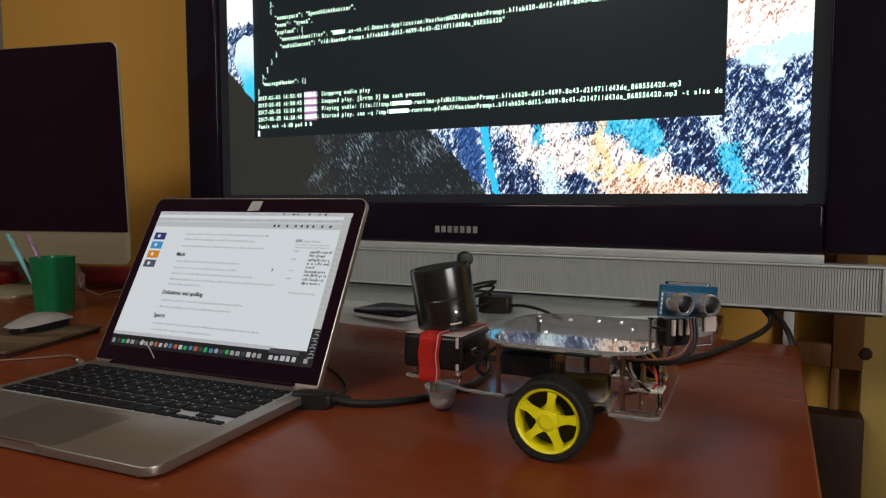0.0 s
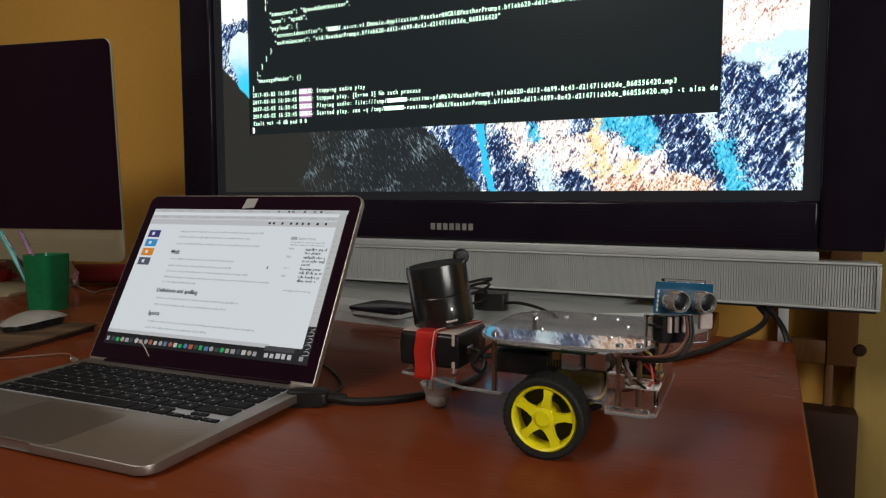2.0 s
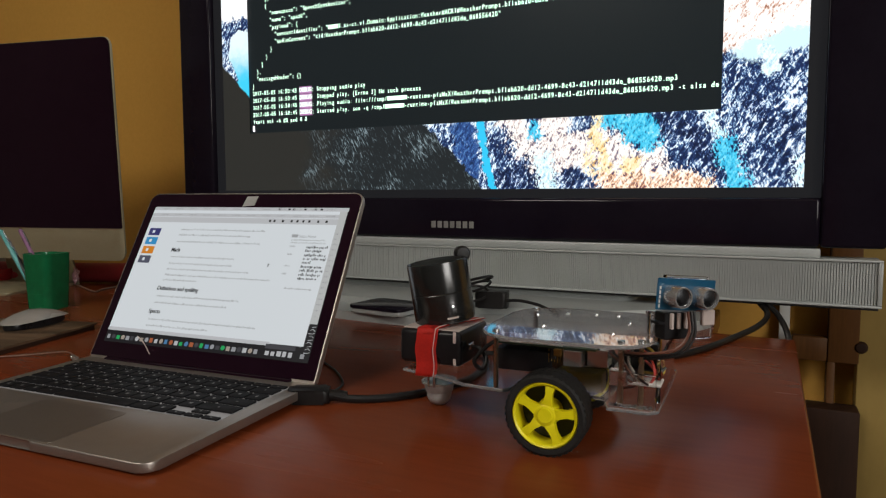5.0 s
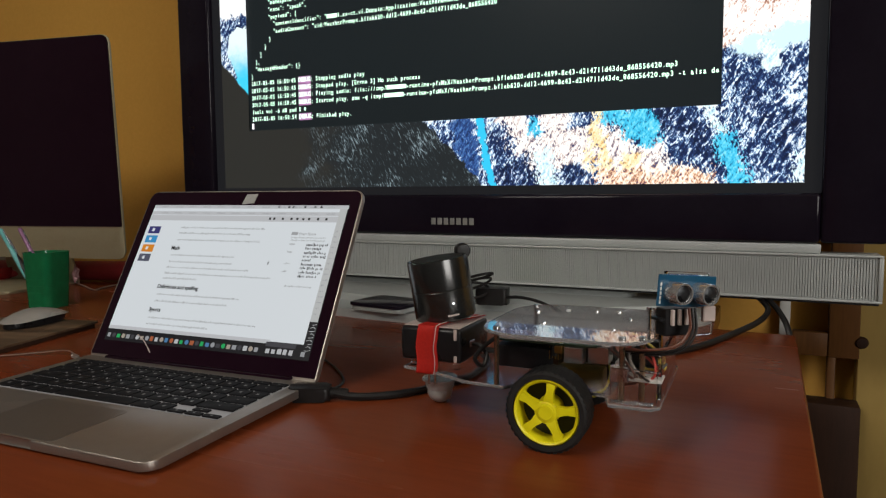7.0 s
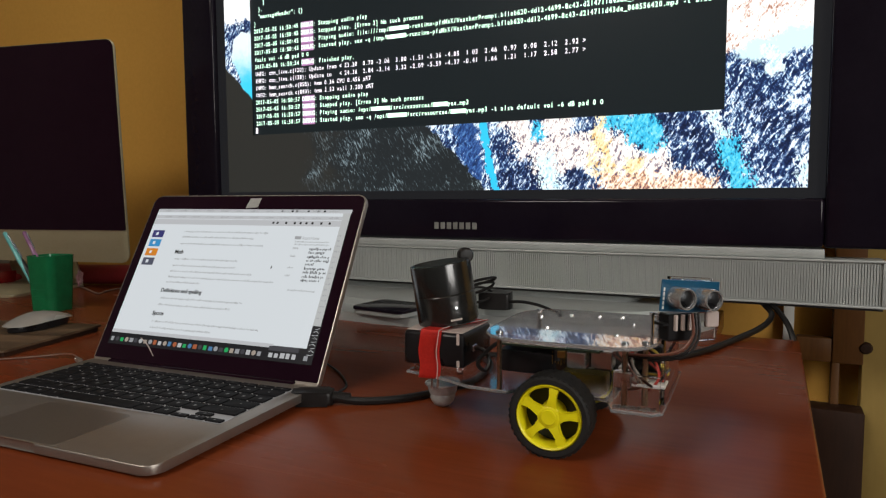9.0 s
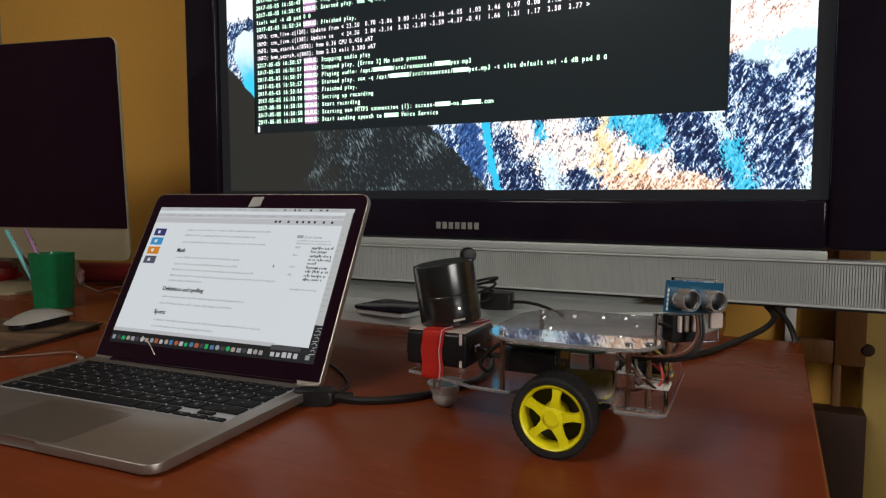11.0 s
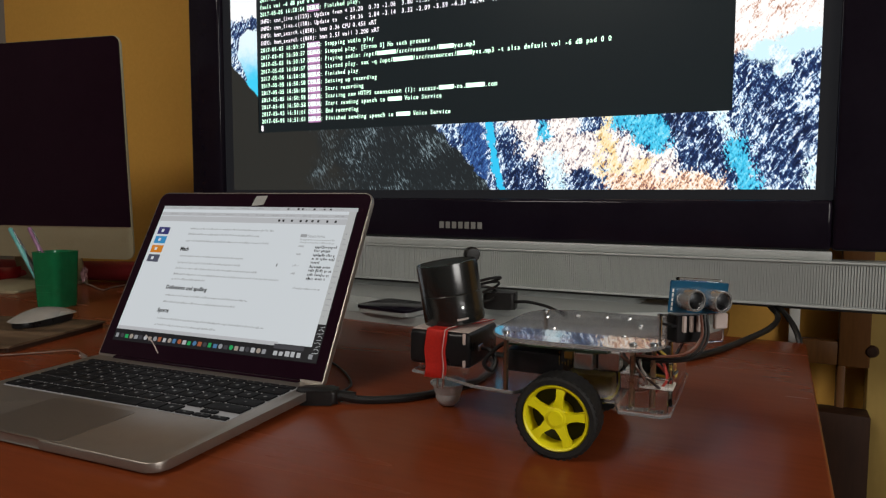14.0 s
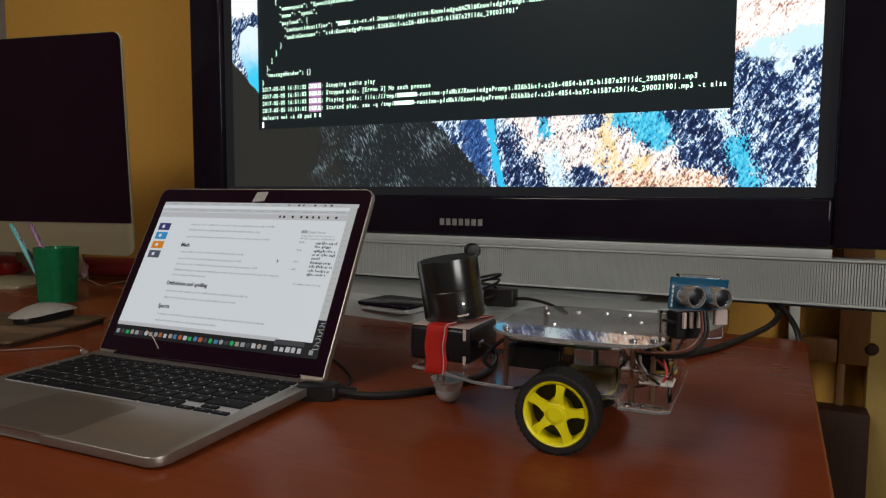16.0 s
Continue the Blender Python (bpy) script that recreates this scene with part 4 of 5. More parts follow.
def robot():
    rob = thing("robot_car", ROBOT, "small two-wheeled robot on clear acrylic plates", "robot")
    wheel_parts(rob, -1)
    wheel_parts(rob, 1)
    for s in (-1, 1):
        part("motor", box(0.046, 0.019, 0.0180, (-0.002, s * 0.0375, 0.0318), 0.002), YELLOW_GEAR, rob, "yellow gear motor")
        part("axle", turned([(0.0027, -0.012), (0.0027, 0.012)], 12, m=Matrix.Translation((0, s * 0.055, 0.0325)) @ pose(0, 0, 0, 90)), WHITE_PAINT, rob)
    # lower plate with notches for the wheels
    half = [(0.081, 0.020), (0.081, 0.064), (0.074, 0.071), (0.044, 0.071), (0.037, 0.046), (-0.037, 0.046), (-0.043, 0.058), (-0.078, 0.055), (-0.118, 0.036), (-0.150, 0.030)]
    outline = half + [(x, -y) for x, y in half[::-1]]
    part("lower_plate", mark_sides(slab(outline, 0.0410, 0.0440, 0.0006, 1)), [ACRYLIC_WORN, ACRYLIC_EDGE], rob, "clear acrylic chassis plate")
    part("front_plate", box(0.003, 0.100, 0.034, (0.0785, 0, 0.0620), 0.0006, 1), ACRYLIC, rob)
    part("top_plate", mark_sides(slab(outline_rect(0.139, 0.150, (0.026, 0.040, 0.036, 0.030), 8), 0.0885, 0.0915, 0.0007, 1,
                                      m=Matrix.Translation((0.0040, 0.001, 0)))), [DECK, ACRYLIC_EDGE], rob, "clear acrylic deck plate")
    for x, y in ((-0.050, -0.055), (-0.050, 0.058), (0.066, -0.052), (0.066, 0.055), (0.052, -0.0585)):
        part("standoff", turned([(0.0022, 0.044), (0.0022, 0.0885)], 6, m=Matrix.Translation((x, y, 0))), BRASS, rob)
        part("screw", turned([(0.0030, 0.0915), (0.0028, 0.0930), (0.0, 0.0935)], 12, m=Matrix.Translation((x, y, 0))), STEEL, rob)
    for x, y in ((-0.040, 0.030), (-0.015, 0.045), (0.010, 0.050), (0.030, 0.052), (0.045, 0.020), (-0.02, -0.02), (0.04, -0.03)):
        part("screw", turned([(0.0022, 0.0915), (0.0020, 0.0925), (0.0, 0.0928)], 10, m=Matrix.Translation((x, y, 0))), STEEL, rob)
    # controller board under the deck
    brd = part("circuit_board", box(0.085, 0.056, 0.0016, (-0.012, -0.018, 0.0800), 0.0004, 1), PCB_GREEN, rob, "green single-board computer")
    part("pin_header", box(0.052, 0.0050, 0.0050, (-0.024, -0.0435, 0.0835), 0.0004, 1), PALE_LABEL, brd)
    pins = bmesh.new()
    for i in range(9):
        for k in range(3):
            box(0.0007, 0.0007, 0.0016 + 0.0012 * ((i + k) % 3), (-0.0080 + i * 0.0024, -0.0450, 0.0770 - k * 0.0040), bm=pins)
    teeth = bmesh.new()
    for i in range(26):
        box(0.0012, 0.0008, 0.0022, (-0.0520 + i * 0.0022, -0.0464, 0.0822), bm=teeth)
    tagged(part("tooth", teeth, WHITE_PAINT, brd, smooth=False), kind="stuff")
    tagged(part("pin", pins, GOLD, brd, smooth=False), kind="stuff")
    part("battery_board", box(0.050, 0.050, 0.018, (-0.030, -0.020, 0.0660), 0.0015), BATTERY, rob, "black block under the circuit board")
    for x, y, a, b, c, mat in ((0.012, -0.042, 0.0150, 0.0140, 0.0130, STEEL), (0.030, -0.030, 0.017, 0.016, 0.014, STEEL), (0.000, -0.046, 0.007, 0.004, 0.006, GOLD),
                               (0.004, -0.030, 0.012, 0.012, 0.004, CHIP), (-0.004, -0.0455, 0.004, 0.003, 0.009, CHIP)):
        part("socket", box(a, b, c, (x, y, 0.0790 - c / 2), 0.0006, 1), mat, brd)
    part("driver_board", box(0.043, 0.043, 0.0016, (0.058, 0.002, 0.0545), 0.0003, 1), CHIP, rob, "black motor driver board")
    part("heat_sink", box(0.022, 0.012, 0.022, (0.060, 0.012, 0.0665), 0.001, 1), CHIP, rob)
    for y in (-0.018, -0.006, 0.018):
        part("terminal_block", box(0.009, 0.009, 0.009, (0.045, y, 0.0600), 0.0006, 1), WHITE_PAINT, rob)
    part("lower_bracket", box(0.030, 0.020, 0.0022, (0.066, -0.046, 0.0600), 0.0004, 1), WHITE_PAINT, rob)
    wires = [
        (WIRE_BROWN, [(0.040, -0.04, 0.078), (0.056, -0.052, 0.070), (0.062, -0.050, 0.058), (0.050, -0.035, 0.050)]),
        (WIRE_RED, [(0.045, -0.02, 0.080), (0.066, -0.035, 0.074), (0.078, -0.040, 0.062), (0.060, -0.025, 0.058)]),
        (WIRE_YELLOW, [(0.050, 0.00, 0.082), (0.070, -0.020, 0.078), (0.080, -0.030, 0.064), (0.058, -0.01, 0.058)]),
        (CABLE_BLACK, [(0.046, -0.03, 0.080), (0.060, -0.045, 0.066), (0.072, -0.045, 0.060), (0.082, -0.036, 0.070)]),
        (WIRE_BROWN, [(0.098, -0.046, 0.116), (0.099, -0.048, 0.100), (0.090, -0.052, 0.088), (0.070, -0.056, 0.084), (0.050, -0.050, 0.082)]),
        (CABLE_BLACK, [(0.100, -0.044, 0.116), (0.101, -0.047, 0.099), (0.092, -0.052, 0.086), (0.072, -0.055, 0.082), (0.052, -0.048, 0.080)]),
        (CABLE_BLACK, [(0.102, -0.043, 0.116), (0.103, -0.046, 0.098), (0.094, -0.051, 0.0845), (0.074, -0.054, 0.080), (0.054, -0.046, 0.078)]),
    ]
    for mat, pts in wires:
        part("wire", cord(pts, 0.0011, 6, 6), mat, rob)
    for i in range(9):
        part("screw", turned([(0.0016, 0.0440), (0.0016, 0.0462), (0.0, 0.0466)], 8, m=Matrix.Translation((0.046 + 0.0036 * i, -0.066 + 0.0012 * (i % 3), 0))), STEEL, rob)
    part("side_plate", box(0.034, 0.0024, 0.026, (0.062, -0.0660, 0.0572), 0.0004, 1), ACRYLIC, rob)
    for mat, pts in ((WIRE_BROWN, [(0.052, -0.03, 0.086), (0.050, -0.050, 0.076), (0.056, -0.056, 0.064), (0.066, -0.050, 0.058), (0.074, -0.03, 0.060)]),
                     (CABLE_WHITE, [(0.060, -0.03, 0.086), (0.056, -0.052, 0.078), (0.062, -0.058, 0.068), (0.060, -0.050, 0.058)]),
                     (CABLE_BLACK, [(0.048, -0.040, 0.084), (0.058, -0.056, 0.072), (0.070, -0.058, 0.062), (0.076, -0.040, 0.055)]),
                     (WIRE_RED, [(0.056, -0.020, 0.084), (0.072, -0.046, 0.078), (0.076, -0.054, 0.066), (0.068, -0.046, 0.055)])):
        part("wire", cord(pts, 0.0010, 6, 6), mat, rob)
    part("socket_shell", box(0.014, 0.008, 0.012, (0.050, -0.056, 0.0640), 0.0008, 1), STEEL, rob)
    # rear: power pack, caster
    pack = part("power_pack", box(0.060, 0.068, 0.0310, (-0.1205, -0.001, 0.0668), 0.004, 3), BATTERY, rob, "black power pack with a scuffed pale top")
    for px, py in ((-0.142, -0.024), (-0.099, -0.024), (-0.142, 0.022), (-0.099, 0.022)):
        part("spacer", turned([(0.0030, 0.0440), (0.0030, 0.0515)], 10, m=Matrix.Translation((px, py, 0))), ACRYLIC, rob)
    part("pack_label", box(0.055, 0.062, 0.0012, (-0.1205, -0.001, 0.0826), 0.0005, 1), PALE_LABEL, pack)
    part("pack_clip", box(0.0028, 0.0012, 0.010, (-0.096, -0.0352, 0.0775), 0.0004, 1), PALE_LABEL, pack)
    part("pack_clip", box(0.0028, 0.0012, 0.006, (-0.096, -0.0352, 0.0555), 0.0004, 1), PALE_LABEL, pack)
    part("pack_socket", box(0.012, 0.0016, 0.006, (-0.0900, -0.012, 0.066), 0.0004, 1, turn=pose(0, 0, 0, 0, 0, 90)), STEEL, pack)
    strap = bmesh.new()
    path = [(-0.100, 0.030, 0.0845), (-0.108, 0.005, 0.0850), (-0.118, -0.030, 0.0848), (-0.1215, -0.0362, 0.0820), (-0.1215, -0.0366, 0.0700),
            (-0.1215, -0.0368, 0.0560), (-0.1230, -0.0372, 0.0420), (-0.1215, -0.0340, 0.0395)]
    pp = smooth_path(path, 5)
    rows = []
    for i, q in enumerate(pp):
        wob = 0.0012 * math.sin(i * 0.5)
        rows.append([strap.verts.new((q.x + dx + wob, q.y + 0.0002 * k, q.z)) for k, dx in enumerate((-0.0115, -0.004, 0.003, 0.0090))])
    for a, b in zip(rows, rows[1:]):
        for k in range(3):
            strap.faces.new((a[k], a[k + 1], b[k + 1], b[k]))
    bmesh.ops.solidify(strap, geom=list(strap.faces), thickness=0.0012)
    part("strap", strap, RED_STRAP, rob, "red strap round the power pack")
    seam = cord([(q.x + 0.0066 + 0.0012 * math.sin(i * 0.5), q.y - 0.0010, q.z + (0.0008 if q.y > -0.03 else 0)) for i, q in enumerate(pp[:-4])], 0.0004, 5, 1)
    part("strap_stitch", seam, PALE_LABEL, rob)
    for x in (-0.1360, -0.1300):
        part("caster_bolt", turned([(0.0013, 0.0215), (0.0013, 0.0410)], 8, m=Matrix.Translation((x, -0.0048, 0))), CAN, rob)
    part("caster_cup", turned([(0.0, 0.0225), (0.012, 0.0245), (0.0170, 0.0238), (0.0170, 0.0224), (0.0142, 0.0212), (0.0138, 0.0160), (0.0128, 0.0138)], 28,
                              m=Matrix.Translation((-0.1325, 0.0110, 0))), CASTER, rob, "steel caster housing")
    part("caster_ball", turned([(0.0122 * math.sin(math.pi * i / 12), 0.0115 - 0.0115 * math.cos(math.pi * i / 12)) for i in range(13)], 24,
                               m=Matrix.Translation((-0.1325, 0.0110, 0))), CASTER, rob, "shiny steel caster ball")
    part("pack_lead", cord([(-0.088, -0.014, 0.066), (-0.080, -0.016, 0.066), (-0.072, -0.020, 0.058), (-0.074, -0.026, 0.050), (-0.080, -0.028, 0.058), (-0.068, -0.018, 0.072), (-0.056, -0.016, 0.076)], 0.0018, 6, 6), CABLE_BLACK, rob)
    # range sensor on a small turret
    sen = part("sensor_board", box(0.054, 0.0016, 0.0240, (0, 0, 0), 0.0006, 1), PCB_BLUE, rob, "blue ultrasonic range sensor board",
               at=Matrix.Translation((0.0950, -0.033, 0.1268)) @ pose(0, 0, 0, 0, 0, 45) @ pose(0, 0, 0, 0, 5, 0))
    for x in (-0.0140, 0.0105):
        part("transducer", turned([(0.0082, 0.0), (0.0082, 0.0132), (0.0079, 0.0140), (0.0068, 0.0140), (0.0066, 0.0120), (0.0, 0.0120)], 32,
                                  m=Matrix.Translation((x, -0.0008, -0.0010)) @ pose(0, 0, 0, 90)), CAN, sen, "silver round transducer")
        part("mesh_disc", turned([(0.0064, 0.0120), (0.0050, 0.0128), (0.0, 0.0131)], 24, m=Matrix.Translation((x, -0.0008, -0.0010)) @ pose(0, 0, 0, 90)), EYE_MESH, sen)
    marks = bmesh.new()
    for i in range(5):
        box(0.0014, 0.0003, 0.0026, (-0.0246, -0.0009, -0.009 + i * 0.0034), bm=marks)
    part("print_mark", marks, WHITE_PAINT, sen)
    part("bracket_rail", box(0.040, 0.004, 0.0022, (0.0, 0.0015, 0.0132), 0.0005, 1), ACRYLIC, sen)
    t = Matrix.Translation((0.086, -0.034, 0)) @ pose(0, 0, 0, 0, 0, 40)
    part("servo", box(0.023, 0.0125, 0.021, (0, 0, 0.1035), 0.0008, 1), BATTERY, rob, "black pan servo", at=t)
    part("servo_tab", box(0.032, 0.0120, 0.0022, (0, 0, 0.1060), 0.0004, 1), BATTERY, rob, at=t)
    for x in (-0.006, 0.0, 0.006):
        part("connector_pin", box(0.0022, 0.003, 0.012, (x, -0.0078, 0.1075), 0.0003, 1), PALE_LABEL, rob, at=t)
    part("bracket", box(0.015, 0.0024, 0.022, (0.0235, -0.004, 0.1030), 0.0005, 1), ACRYLIC, rob, at=t)
    part("bracket_foot", box(0.011, 0.004, 0.012, (0.0245, -0.0085, 0.1090), 0.0008, 1), PALE_LABEL, rob, at=t)
    for x in (0.066, 0.071):
        part("bracket_bolt", turned([(0.0014, 0.0915), (0.0014, 0.1080), (0.0024, 0.1080), (0.0024, 0.1100)], 8, m=Matrix.Translation((x, -0.018, 0))), STEEL, rob)
    return rob


robot()


def speaker():
    sp = thing("mini_speaker", Matrix.Translation((-0.2745, 0.5745, DESK + 0.0850)) @ pose(0, 0, 0, 0, 0, 18) @ pose(0, 0, 0, 2, -8.5, 0) @ Matrix.Scale(0.965, 4),
               "small black cylindrical speaker tilted on the power pack", "speaker")
    part("body", turned([(0.0, 0.0), (0.0275, 0.0), (0.0292, 0.0016), (0.0296, 0.004), (0.0296, 0.0290), (0.0292, 0.0296), (0.0296, 0.0302), (0.0296, 0.0565),
                         (0.0290, 0.0588), (0.0275, 0.0592), (0.0265, 0.0580), (0.0, 0.0580)], 64), SPEAKER_BLACK, sp)
    part("grille", turned([(0.0255, 0.0581), (0.0245, 0.0592), (0.0, 0.0596)], 40), RUBBER, sp)
    f = pose(0, 0, 0, 0, 0, 18)
    part("led", turned([(0.0009, 0), (0.0009, 0.0006), (0.0, 0.0008)], 10, m=f @ Matrix.Translation((0.004, -0.0294, 0.0175)) @ pose(0, 0, 0, 90)), LED, sp)
    bars = bmesh.new()
    for i in range(5):
        a = math.radians(-76 + i * 4.4)
        box(0.0018, 0.0004, 0.0017, (0.0297 * math.cos(a), 0.0297 * math.sin(a), 0.0065), turn=pose(0, 0, 0, 0, 0, math.degrees(a) + 90), bm=bars)
    part("print_mark", bars, PALE_LABEL, sp)
    part("end_cap", turned([(0.0, 0.0), (0.0066, 0.0005), (0.0078, 0.003), (0.0078, 0.009), (0.006, 0.0115), (0.0, 0.012)], 20, m=Matrix.Translation((0.021, 0.026, 0.0605)) @ pose(0, 0, 0, 90, 0, 20)), CABLE_BLACK, sp)
    part("loop", cord([(0.018, 0.022, 0.045), (0.021, 0.025, 0.055), (0.021, 0.024, 0.062)], 0.0030, 8, 8), CABLE_BLACK, sp)


speaker()


# ------------------------------------------------------------------ cables and small things on the desk
def cable(label, pts, r, mat=None, name="cable"):
    return solid(name, cord([(x, y, DESK + z) for x, y, z in pts], r), mat or CABLE_BLACK, Matrix(), label, "cable")


cable("black power lead hanging from the television to the desk",
      [(-0.030, 1.150, 0.055), (-0.012, 1.130, 0.038), (0.000, 1.100, 0.026), (-0.012, 1.075, 0.012), (-0.045, 1.002, 0.0045), (-0.075, 0.917, 0.0045),
       (-0.108, 0.858, 0.0045), (-0.142, 0.822, 0.0045), (-0.230, 0.790, 0.0045), (-0.330, 0.780, 0.0045)], 0.0042)
cable("black power lead hanging from the television past the desk edge",
      [(-0.026, 1.156, 0.055), (-0.006, 1.130, 0.042), (0.012, 1.100, 0.028), (0.025, 1.078, 0.008), (0.031, 1.066, -0.020), (0.034, 1.064, -0.060),
       (0.034, 1.068, -0.110)], 0.0042)
cable("thin white cord lying at the back of the desk", [(-1.45, 1.04, 0.002), (-1.36, 1.000, 0.002), (-1.275, 0.963, 0.002), (-1.290, 0.995, 0.002), (-1.300, 1.04, 0.002)], 0.0016, CABLE_WHITE)
cable("thin black lead curving behind the laptop", [(-0.520, 0.690, 0.002), (-0.482, 0.667, 0.002), (-0.440, 0.634, 0.002), (-0.406, 0.595, 0.002), (-0.400, 0.562, 0.002)], 0.0013)


def laptop_plug():
    p = thing("video_plug", pose(-0.4030, 0.5330, DESK, 0, 0, 26), "black moulded plug in the side of the laptop", "plug")
    part("shell", slab(outline_rect(0.040, 0.022, 0.005), 0.0010, 0.0150, 0.0035, 3), CABLE_BLACK, p)
    part("sleeve", turned([(0.0062, 0), (0.0054, 0.006), (0.0040, 0.018)], 14, m=Matrix.Translation((0.019, 0, 0.0075)) @ pose(0, 0, 0, 0, 90, 0)), CABLE_BLACK, p)
    back = pose(-0.4030, 0.5330, 0, 0, 0, 26).inverted()
    pts = [(-0.380, 0.5415, 0.0074), (-0.368, 0.547, 0.0050), (-0.350, 0.556, 0.0042), (-0.329, 0.574, 0.0042), (-0.311, 0.600, 0.0042), (-0.297, 0.635, 0.0042), (-0.287, 0.665, 0.0042),
           (-0.300, 0.740, 0.0042), (-0.360, 0.800, 0.0042)]
    part("lead", cord([back @ Vector(q) for q in pts], 0.0038), CABLE_BLACK, p)


laptop_plug()


def charger():
    c = thing("charger_lead", pose(0, 0, DESK), "thin white charging lead with a small plug", "cable")
    part("lead", cord([(-0.980, 0.430, 0.0020), (-0.900, 0.490, 0.0020), (-0.865, 0.519, 0.0020), (-0.839, 0.545, 0.0022), (-0.805, 0.562, 0.0050), (-0.768, 0.548, 0.0070)], 0.0008), CABLE_WHITE, c)
    part("plug", slab(outline_rect(0.020, 0.005, 0.002), 0.0050, 0.0090, 0.001, 2, m=pose(-0.756, 0.540, 0, 0, 0, -20)), CABLE_WHITE, c)
    part("led", turned([(0.0007, 0), (0.0, 0.0006)], 8, m=Matrix.Translation((-0.758, 0.537, 0.0090))), LED, c)


charger()


def media_box():
    b = thing("media_box", pose(-0.552, 0.946, DESK + 0.0142, 0, 0, -8), "flat black box with a silver rim on the stand", "box")
    part("shell", slab(outline_rect(0.100, 0.080, 0.008), 0.0015, 0.0085, 0.002, 2), SILVER, b)
    part("lid", slab(outline_rect(0.104, 0.084, 0.009), 0.0085, 0.0135, 0.001, 2), TV_BLACK, b)
    for x in (-0.04, 0.04):
        part("foot", turned([(0.004, 0), (0.004, 0.0018)], 10, m=Matrix.Translation((x, -0.03, 0))), RUBBER, b)


media_box()


def adapter():
    a = thing("power_adapter", pose(-0.390, 0.988, DESK + 0.027, 0, 0, 10), "black adapter with its coiled lead", "adapter")
    part("shell", slab(outline_rect(0.050, 0.034, 0.006), 0.0, 0.026, 0.004, 3), CABLE_BLACK, a)
    for k in range(3):
        pts = []
        for i in range(14):
            q = 2 * math.pi * i / 13
            pts.append((-0.030 + (0.026 + 0.003 * k) * math.cos(q + k), -0.010 + 0.016 * math.sin(q + k), 0.022 + 0.009 * k + 0.010 * math.sin(q * 1 + 2 * k)))
        part("lead", cord(pts, 0.0022, 6, 4), CABLE_BLACK, a)
    part("lead", cord([(-0.060, 0.01, 0.030), (-0.050, -0.02, 0.055), (-0.030, -0.05, 0.030), (-0.012, -0.09, 0.004)], 0.0026, 6, 6), CABLE_BLACK, a)
    part("lead", cord([(0.020, -0.01, 0.012), (0.050, -0.03, 0.016), (0.085, -0.05, 0.012), (0.110, -0.07, 0.002)], 0.0026, 6, 6), CABLE_BLACK, a)


adapter()


# ------------------------------------------------------------------ desktop computer and the left of the desk
IMAC_YAW, IMAC_LEAN = 11.0, 2.5


def desktop_computer():
    w, h, chin = 0.650, 0.443, 0.0675
    m = pose(-1.176, 0.962, DESK, 0, 0, IMAC_YAW) @ Matrix.Translation((-w / 2, 0, 0))
    c = thing("desktop_computer", m, "large all-in-one computer with a dark screen and silver chin", "computer")
    z0 = 0.070
    up = Matrix.Translation((0, 0, z0)) @ pose(0, 0, 0, IMAC_LEAN, 0, 0)
    part("case", slab(outline_rect(w, h, 0.016), 0.0050, 0.010, 0.002, 2, m=up @ Matrix.Translation((0, 0, h / 2)) @ pose(0, 0, 0, 90, 0, 0) @ Matrix.Translation((0, 0, -0.010))), ALU_CHIN, c)
    part("screen_glass", slab(outline_rect(w - 0.003, h - chin, (0.015, 0.015, 0.001, 0.001)), 0, 0.0016, 0.0006, 1,
                              m=up @ Matrix.Translation((0, -0.0004, chin + (h - chin) / 2 - 0.001)) @ pose(0, 0, 0, 90, 0, 0)), GLASS_BLACK, c, "dark switched-off screen")
    part("stand", box(0.19, 0.006, 0.20, (0, 0.10, 0.095), 0.002, turn=pose(0, 0, 0, 14)), ALU_CHIN, c)
    part("stand_foot", slab(outline_rect(0.19, 0.19, 0.008), 0, 0.006, 0.002, 2, m=Matrix.Translation((0, 0.03, 0))), ALU_CHIN, c)


desktop_computer()


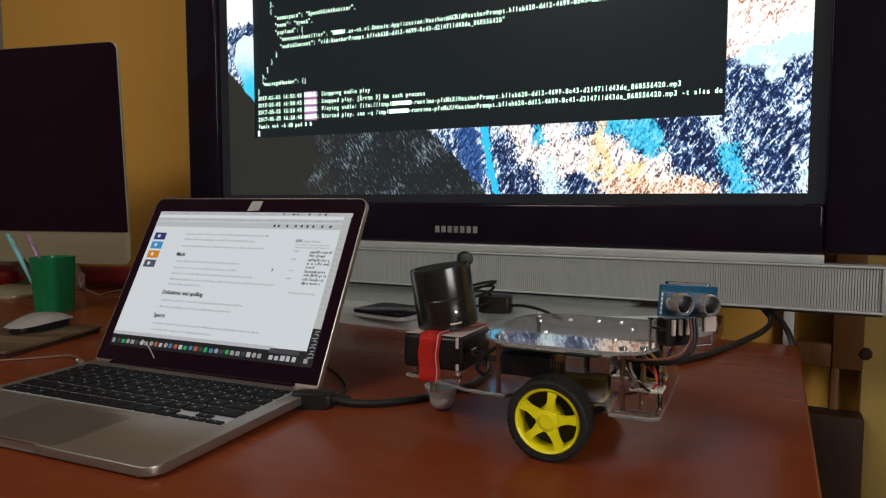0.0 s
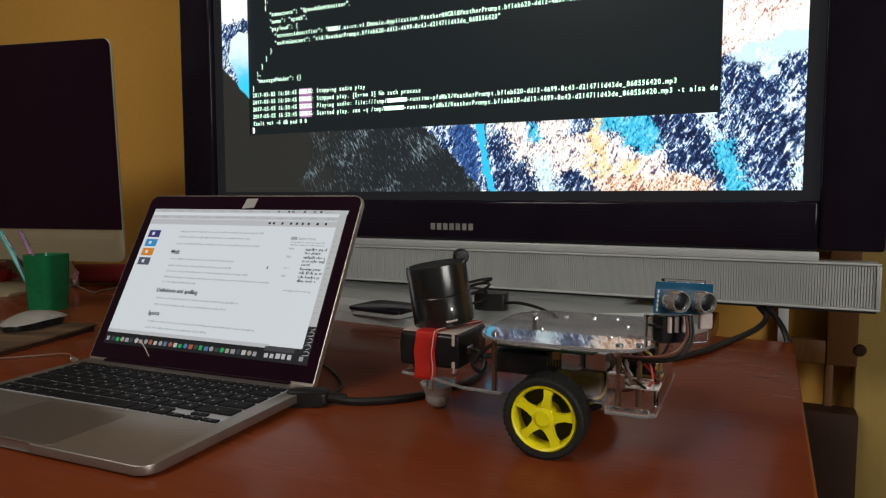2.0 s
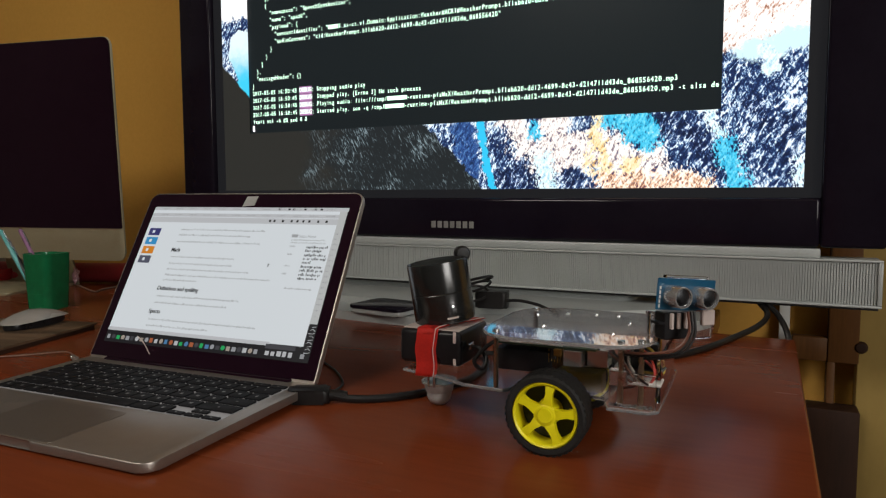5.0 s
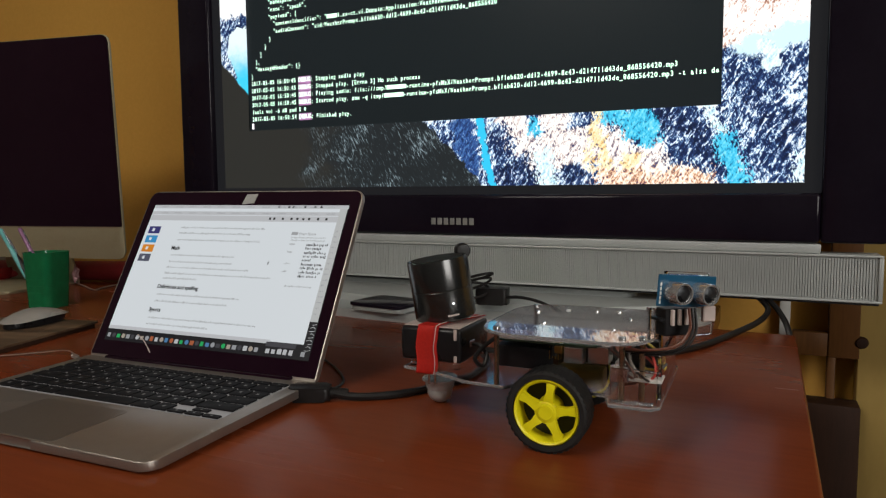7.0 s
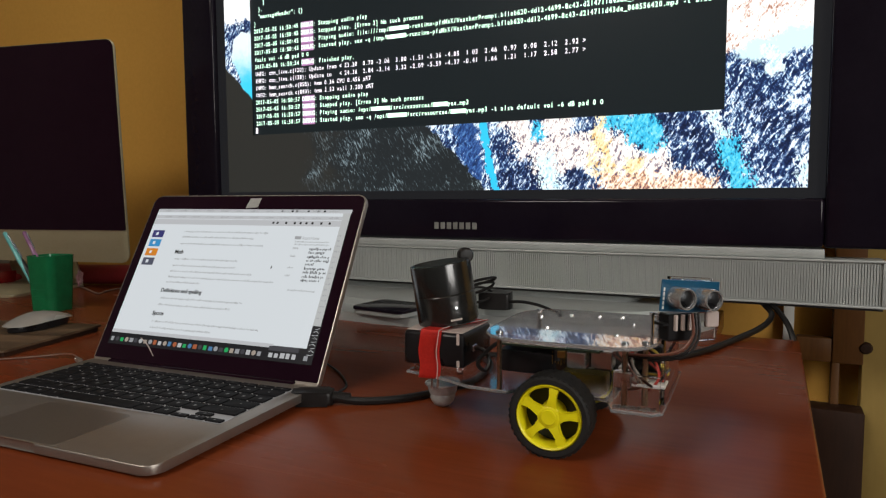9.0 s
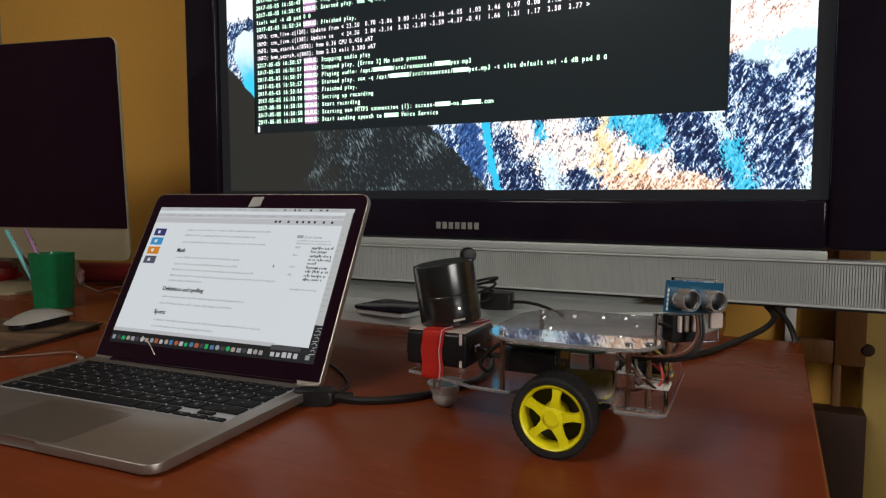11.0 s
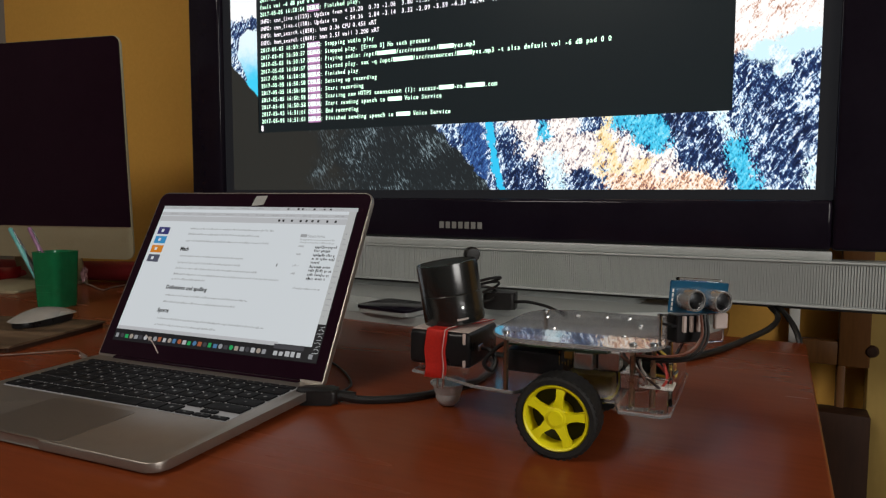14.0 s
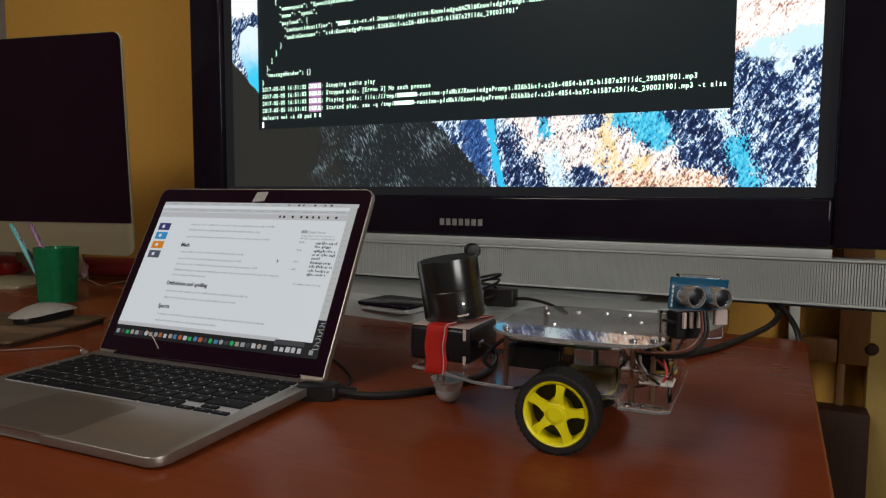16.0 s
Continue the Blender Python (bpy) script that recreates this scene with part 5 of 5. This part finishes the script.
def pen_cup():
    cup = thing("pen_cup", pose(-1.174, 0.794, DESK, 0, 0, 10), "translucent green plastic pen cup holding pens", "cup")
    n = 6
    out_ = outline_rect(0.060, 0.060, 0.014, n)
    bm = bmesh.new()
    rings = []
    for s, z in ((0.84, 0.0), (0.87, 0.004), (1.0, 0.098), (1.02, 0.100), (0.96, 0.100), (0.94, 0.096), (0.80, 0.005)):
        rings.append([bm.verts.new((x * s, y * s, z)) for x, y in out_])
    for a, b in zip(rings, rings[1:]):
        for i in range(len(a)):
            j = (i + 1) % len(a)
            bm.faces.new((a[i], a[j], b[j], b[i]))
    bm.faces.new(rings[0][::-1])
    bm.faces.new(rings[-1])
    part("shell", bm, CUP_GREEN, cup)
    ribs = bmesh.new()
    for z in (0.028, 0.040, 0.052, 0.064, 0.076):
        for x in (-0.018, 0.018):
            box(0.014, 0.0012, 0.0024, (x * 0.6, -0.0288 * (0.92 + 0.08 * z / 0.1), z), 0.0004, 1, ribs)
    part("embossed_rib", ribs, CUP_GREEN, cup)
    for x, y, tx, ty, ln, mat in ((-0.020, -0.010, 8, -24, 0.150, TEAL), (-0.002, 0.006, 4, -25, 0.150, PURPLE), (-0.010, -0.012, 5, -29, 0.136, CHIP)):
        p = part("pen", turned([(0.0, 0.0), (0.0016, 0.006), (0.0040, 0.014), (0.0042, ln * 0.7), (0.0036, ln * 0.7 + 0.001), (0.0038, ln - 0.003), (0.0, ln)], 14), mat, cup,
                 at=Matrix.Translation((x + 0.012, y, 0.008)) @ pose(0, 0, 0, tx, ty, 0))
        part("clip", box(0.0014, 0.0024, 0.030, (0.0048, 0, ln - 0.022), 0.0004, 1), STEEL, p)


pen_cup()


def mouse_and_mat():
    mat = thing("mouse_mat", pose(-1.000, 0.590, DESK, 0, 0, 14), "printed paper mouse mat with curled edge", "mouse mat")
    part("sheet", slab(outline_rect(0.200, 0.185, 0.004), 0.006, 0.0090, 0.0008, 1), PAD_PRINT, mat)
    part("backing", slab(outline_rect(0.194, 0.178, 0.004), 0.0, 0.0061, 0.001, 1), DARK_WOOD, mat)
    ms = thing("computer_mouse", pose(-0.996, 0.650, DESK + 0.0092, 0, 0, 104), "white low curved computer mouse", "mouse")
    bm = bmesh.new()
    n, k = 20, 10
    grid = []
    for i in range(n + 1):
        u = i / n
        x = (u - 0.5) * 0.113
        wide = 0.0285 * (1 - abs(2 * u - 1) ** 3.2) ** 0.5 + 0.0005
        high = 0.0215 * (math.sin(math.pi * (0.08 + 0.84 * u)) ** 0.9)
        row = []
        for j in range(k + 1):
            v = -1 + 2 * j / k
            row.append(bm.verts.new((x, wide * v, 0.0085 + max(high - 0.0065, 0.0005) * (1 - abs(v) ** 3.0 * 0.80))))
        grid.append(row)
    for a, b in zip(grid, grid[1:]):
        for j in range(k):
            bm.faces.new((a[j], a[j + 1], b[j + 1], b[j]))
    part("shell", bm, MOUSE_WHITE, ms)
    part("underside", slab([(0.106 / 2 * math.cos(a), 0.0255 * math.sin(a)) for a in (2 * math.pi * i / 28 for i in range(28))], 0.0, 0.0100, 0.002, 2), BATTERY, ms)


mouse_and_mat()


def clutter():
    c = thing("soft_case", pose(-1.490, 1.055, DESK, 0, 0, 18), "long maroon fabric case lying under the screen", "case")
    prof = [(0.0, -0.30), (0.014, -0.298), (0.022, -0.290), (0.0235, -0.20), (0.0225, 0.0), (0.0235, 0.20), (0.022, 0.290), (0.012, 0.299), (0.0, 0.30)]
    part("tube", turned(prof, 24, m=Matrix.Translation((0, 0, 0.0235)) @ pose(0, 0, 0, 0, 90, 0)), MAROON, c)
    r = thing("sweet_wrapper", pose(-1.395, 1.010, DESK, 0, 0, 0), "crumpled shiny clear wrapper", "wrapper")
    bm = bmesh.new()
    bmesh.ops.create_icosphere(bm, subdivisions=3, radius=0.014)
    for v in bm.verts:
        q = 0.65 + 0.6 * noise.noise(v.co * 160)
        v.co = Vector((v.co.x * 0.55 * q, v.co.y * 0.7 * q, 0.024 + v.co.z * 1.7 * q))
    part("film", bm, FOIL, r, smooth=False)
    b = thing("red_bowl", pose(-1.63, 0.985, DESK, 0, 0, 0), "small glossy dark red dish", "dish")
    part("shell", turned([(0.0, 0.0), (0.016, 0.0), (0.028, 0.010), (0.034, 0.024), (0.036, 0.034), (0.034, 0.034), (0.030, 0.020), (0.018, 0.004), (0.0, 0.004)], 40), surface(
        "dark_red_glaze", (0.16, 0.006, 0.008), (0.24, 0.012, 0.012), 60, 0.2, 0, 0.02), b)


clutter()


# ------------------------------------------------------------------ beyond the desk's end
def cupboard():
    c = thing("door_panel", pose(0.142, 1.345, 0), "beige painted door panel against the wall", "door")
    part("leaf", box(0.60, 0.040, 2.0, (0.300, 0.025, 1.0), 0.003), PALE_PAINT, c)
    part("knob", turned([(0.006, 0), (0.011, 0.008), (0.008, 0.014), (0.0, 0.015)], 16, m=Matrix.Translation((0.004, 0.006, 0.690)) @ pose(0, 0, 0, 90)), DARK_WOOD, c)


cupboard()


def side_stand():
    t = thing("wooden_stand", pose(0.075, 1.355, 0), "brown wooden stand against the wall", "stand")
    part("board", box(0.047, 0.030, 0.58, (0.045, 0, 0.95), 0.003), BROWN_WOOD, t)
    part("rail", box(0.056, 0.024, 0.042, (-0.006, 0.0, 0.681), 0.003), BROWN_WOOD, t)
    part("leg", box(0.013, 0.03, 0.661, (0.0275, 0, 0.3305), 0.003), BROWN_WOOD, t)
    part("low_box", box(0.084, 0.05, 0.588, (0.028, -0.03, 0.294), 0.004), DARK_WOOD, t)


side_stand()
solid("door_frame", box(0.018, 0.02, 2.0, (0.029, 1.405, 1.0), 0.002), WHITE_PAINT, Matrix(), "narrow white painted strip on the wall", "trim", kind="structure")


# invented fitting that houses the added overhead fill, behind the camera
def added_ceiling_lamp():
    c = thing("added_ceiling_lamp", pose(-0.85, -1.00, 2.55), "square white ceiling lamp, added out of view for fill light", "lamp")
    part("housing", box(0.90, 0.90, 0.05, (0, 0, -0.025), 0.006), WHITE_PAINT, c)
    part("diffuser", box(0.84, 0.84, 0.016, (0, 0, -0.058), 0.004), FROST, c)


added_ceiling_lamp()


# ------------------------------------------------------------------ movement
def motions():
    walk(cam, CAMERA_ROWS, EXPOSURES)
    low = TERM_LOW - DESK
    for k, (block, born, n) in enumerate(SCROLLING):
        # height of the block's last line above the cursor's line, after each later block has come
        def place(z):
            return Matrix.Translation((TERM_X, TV_Y + 0.0022 + 0.00005 * k, z))
        wait = low - 0.004 - n * ROW
        rows = []
        level = low + 0.0030 + ROW if born == 0 else wait
        rows.append((0.0, place(level)))
        for other, t, m in SCROLLING[max(k, 1):]:
            rows.append((t - 0.034, place(level)))
            level = low + 0.0030 + ROW if other is block else level + m * ROW
            level = min(level, 0.80)
            rows.append((t, place(level)))
        rows.append((16.0, place(level)))
        walk(block, rows)


motions()
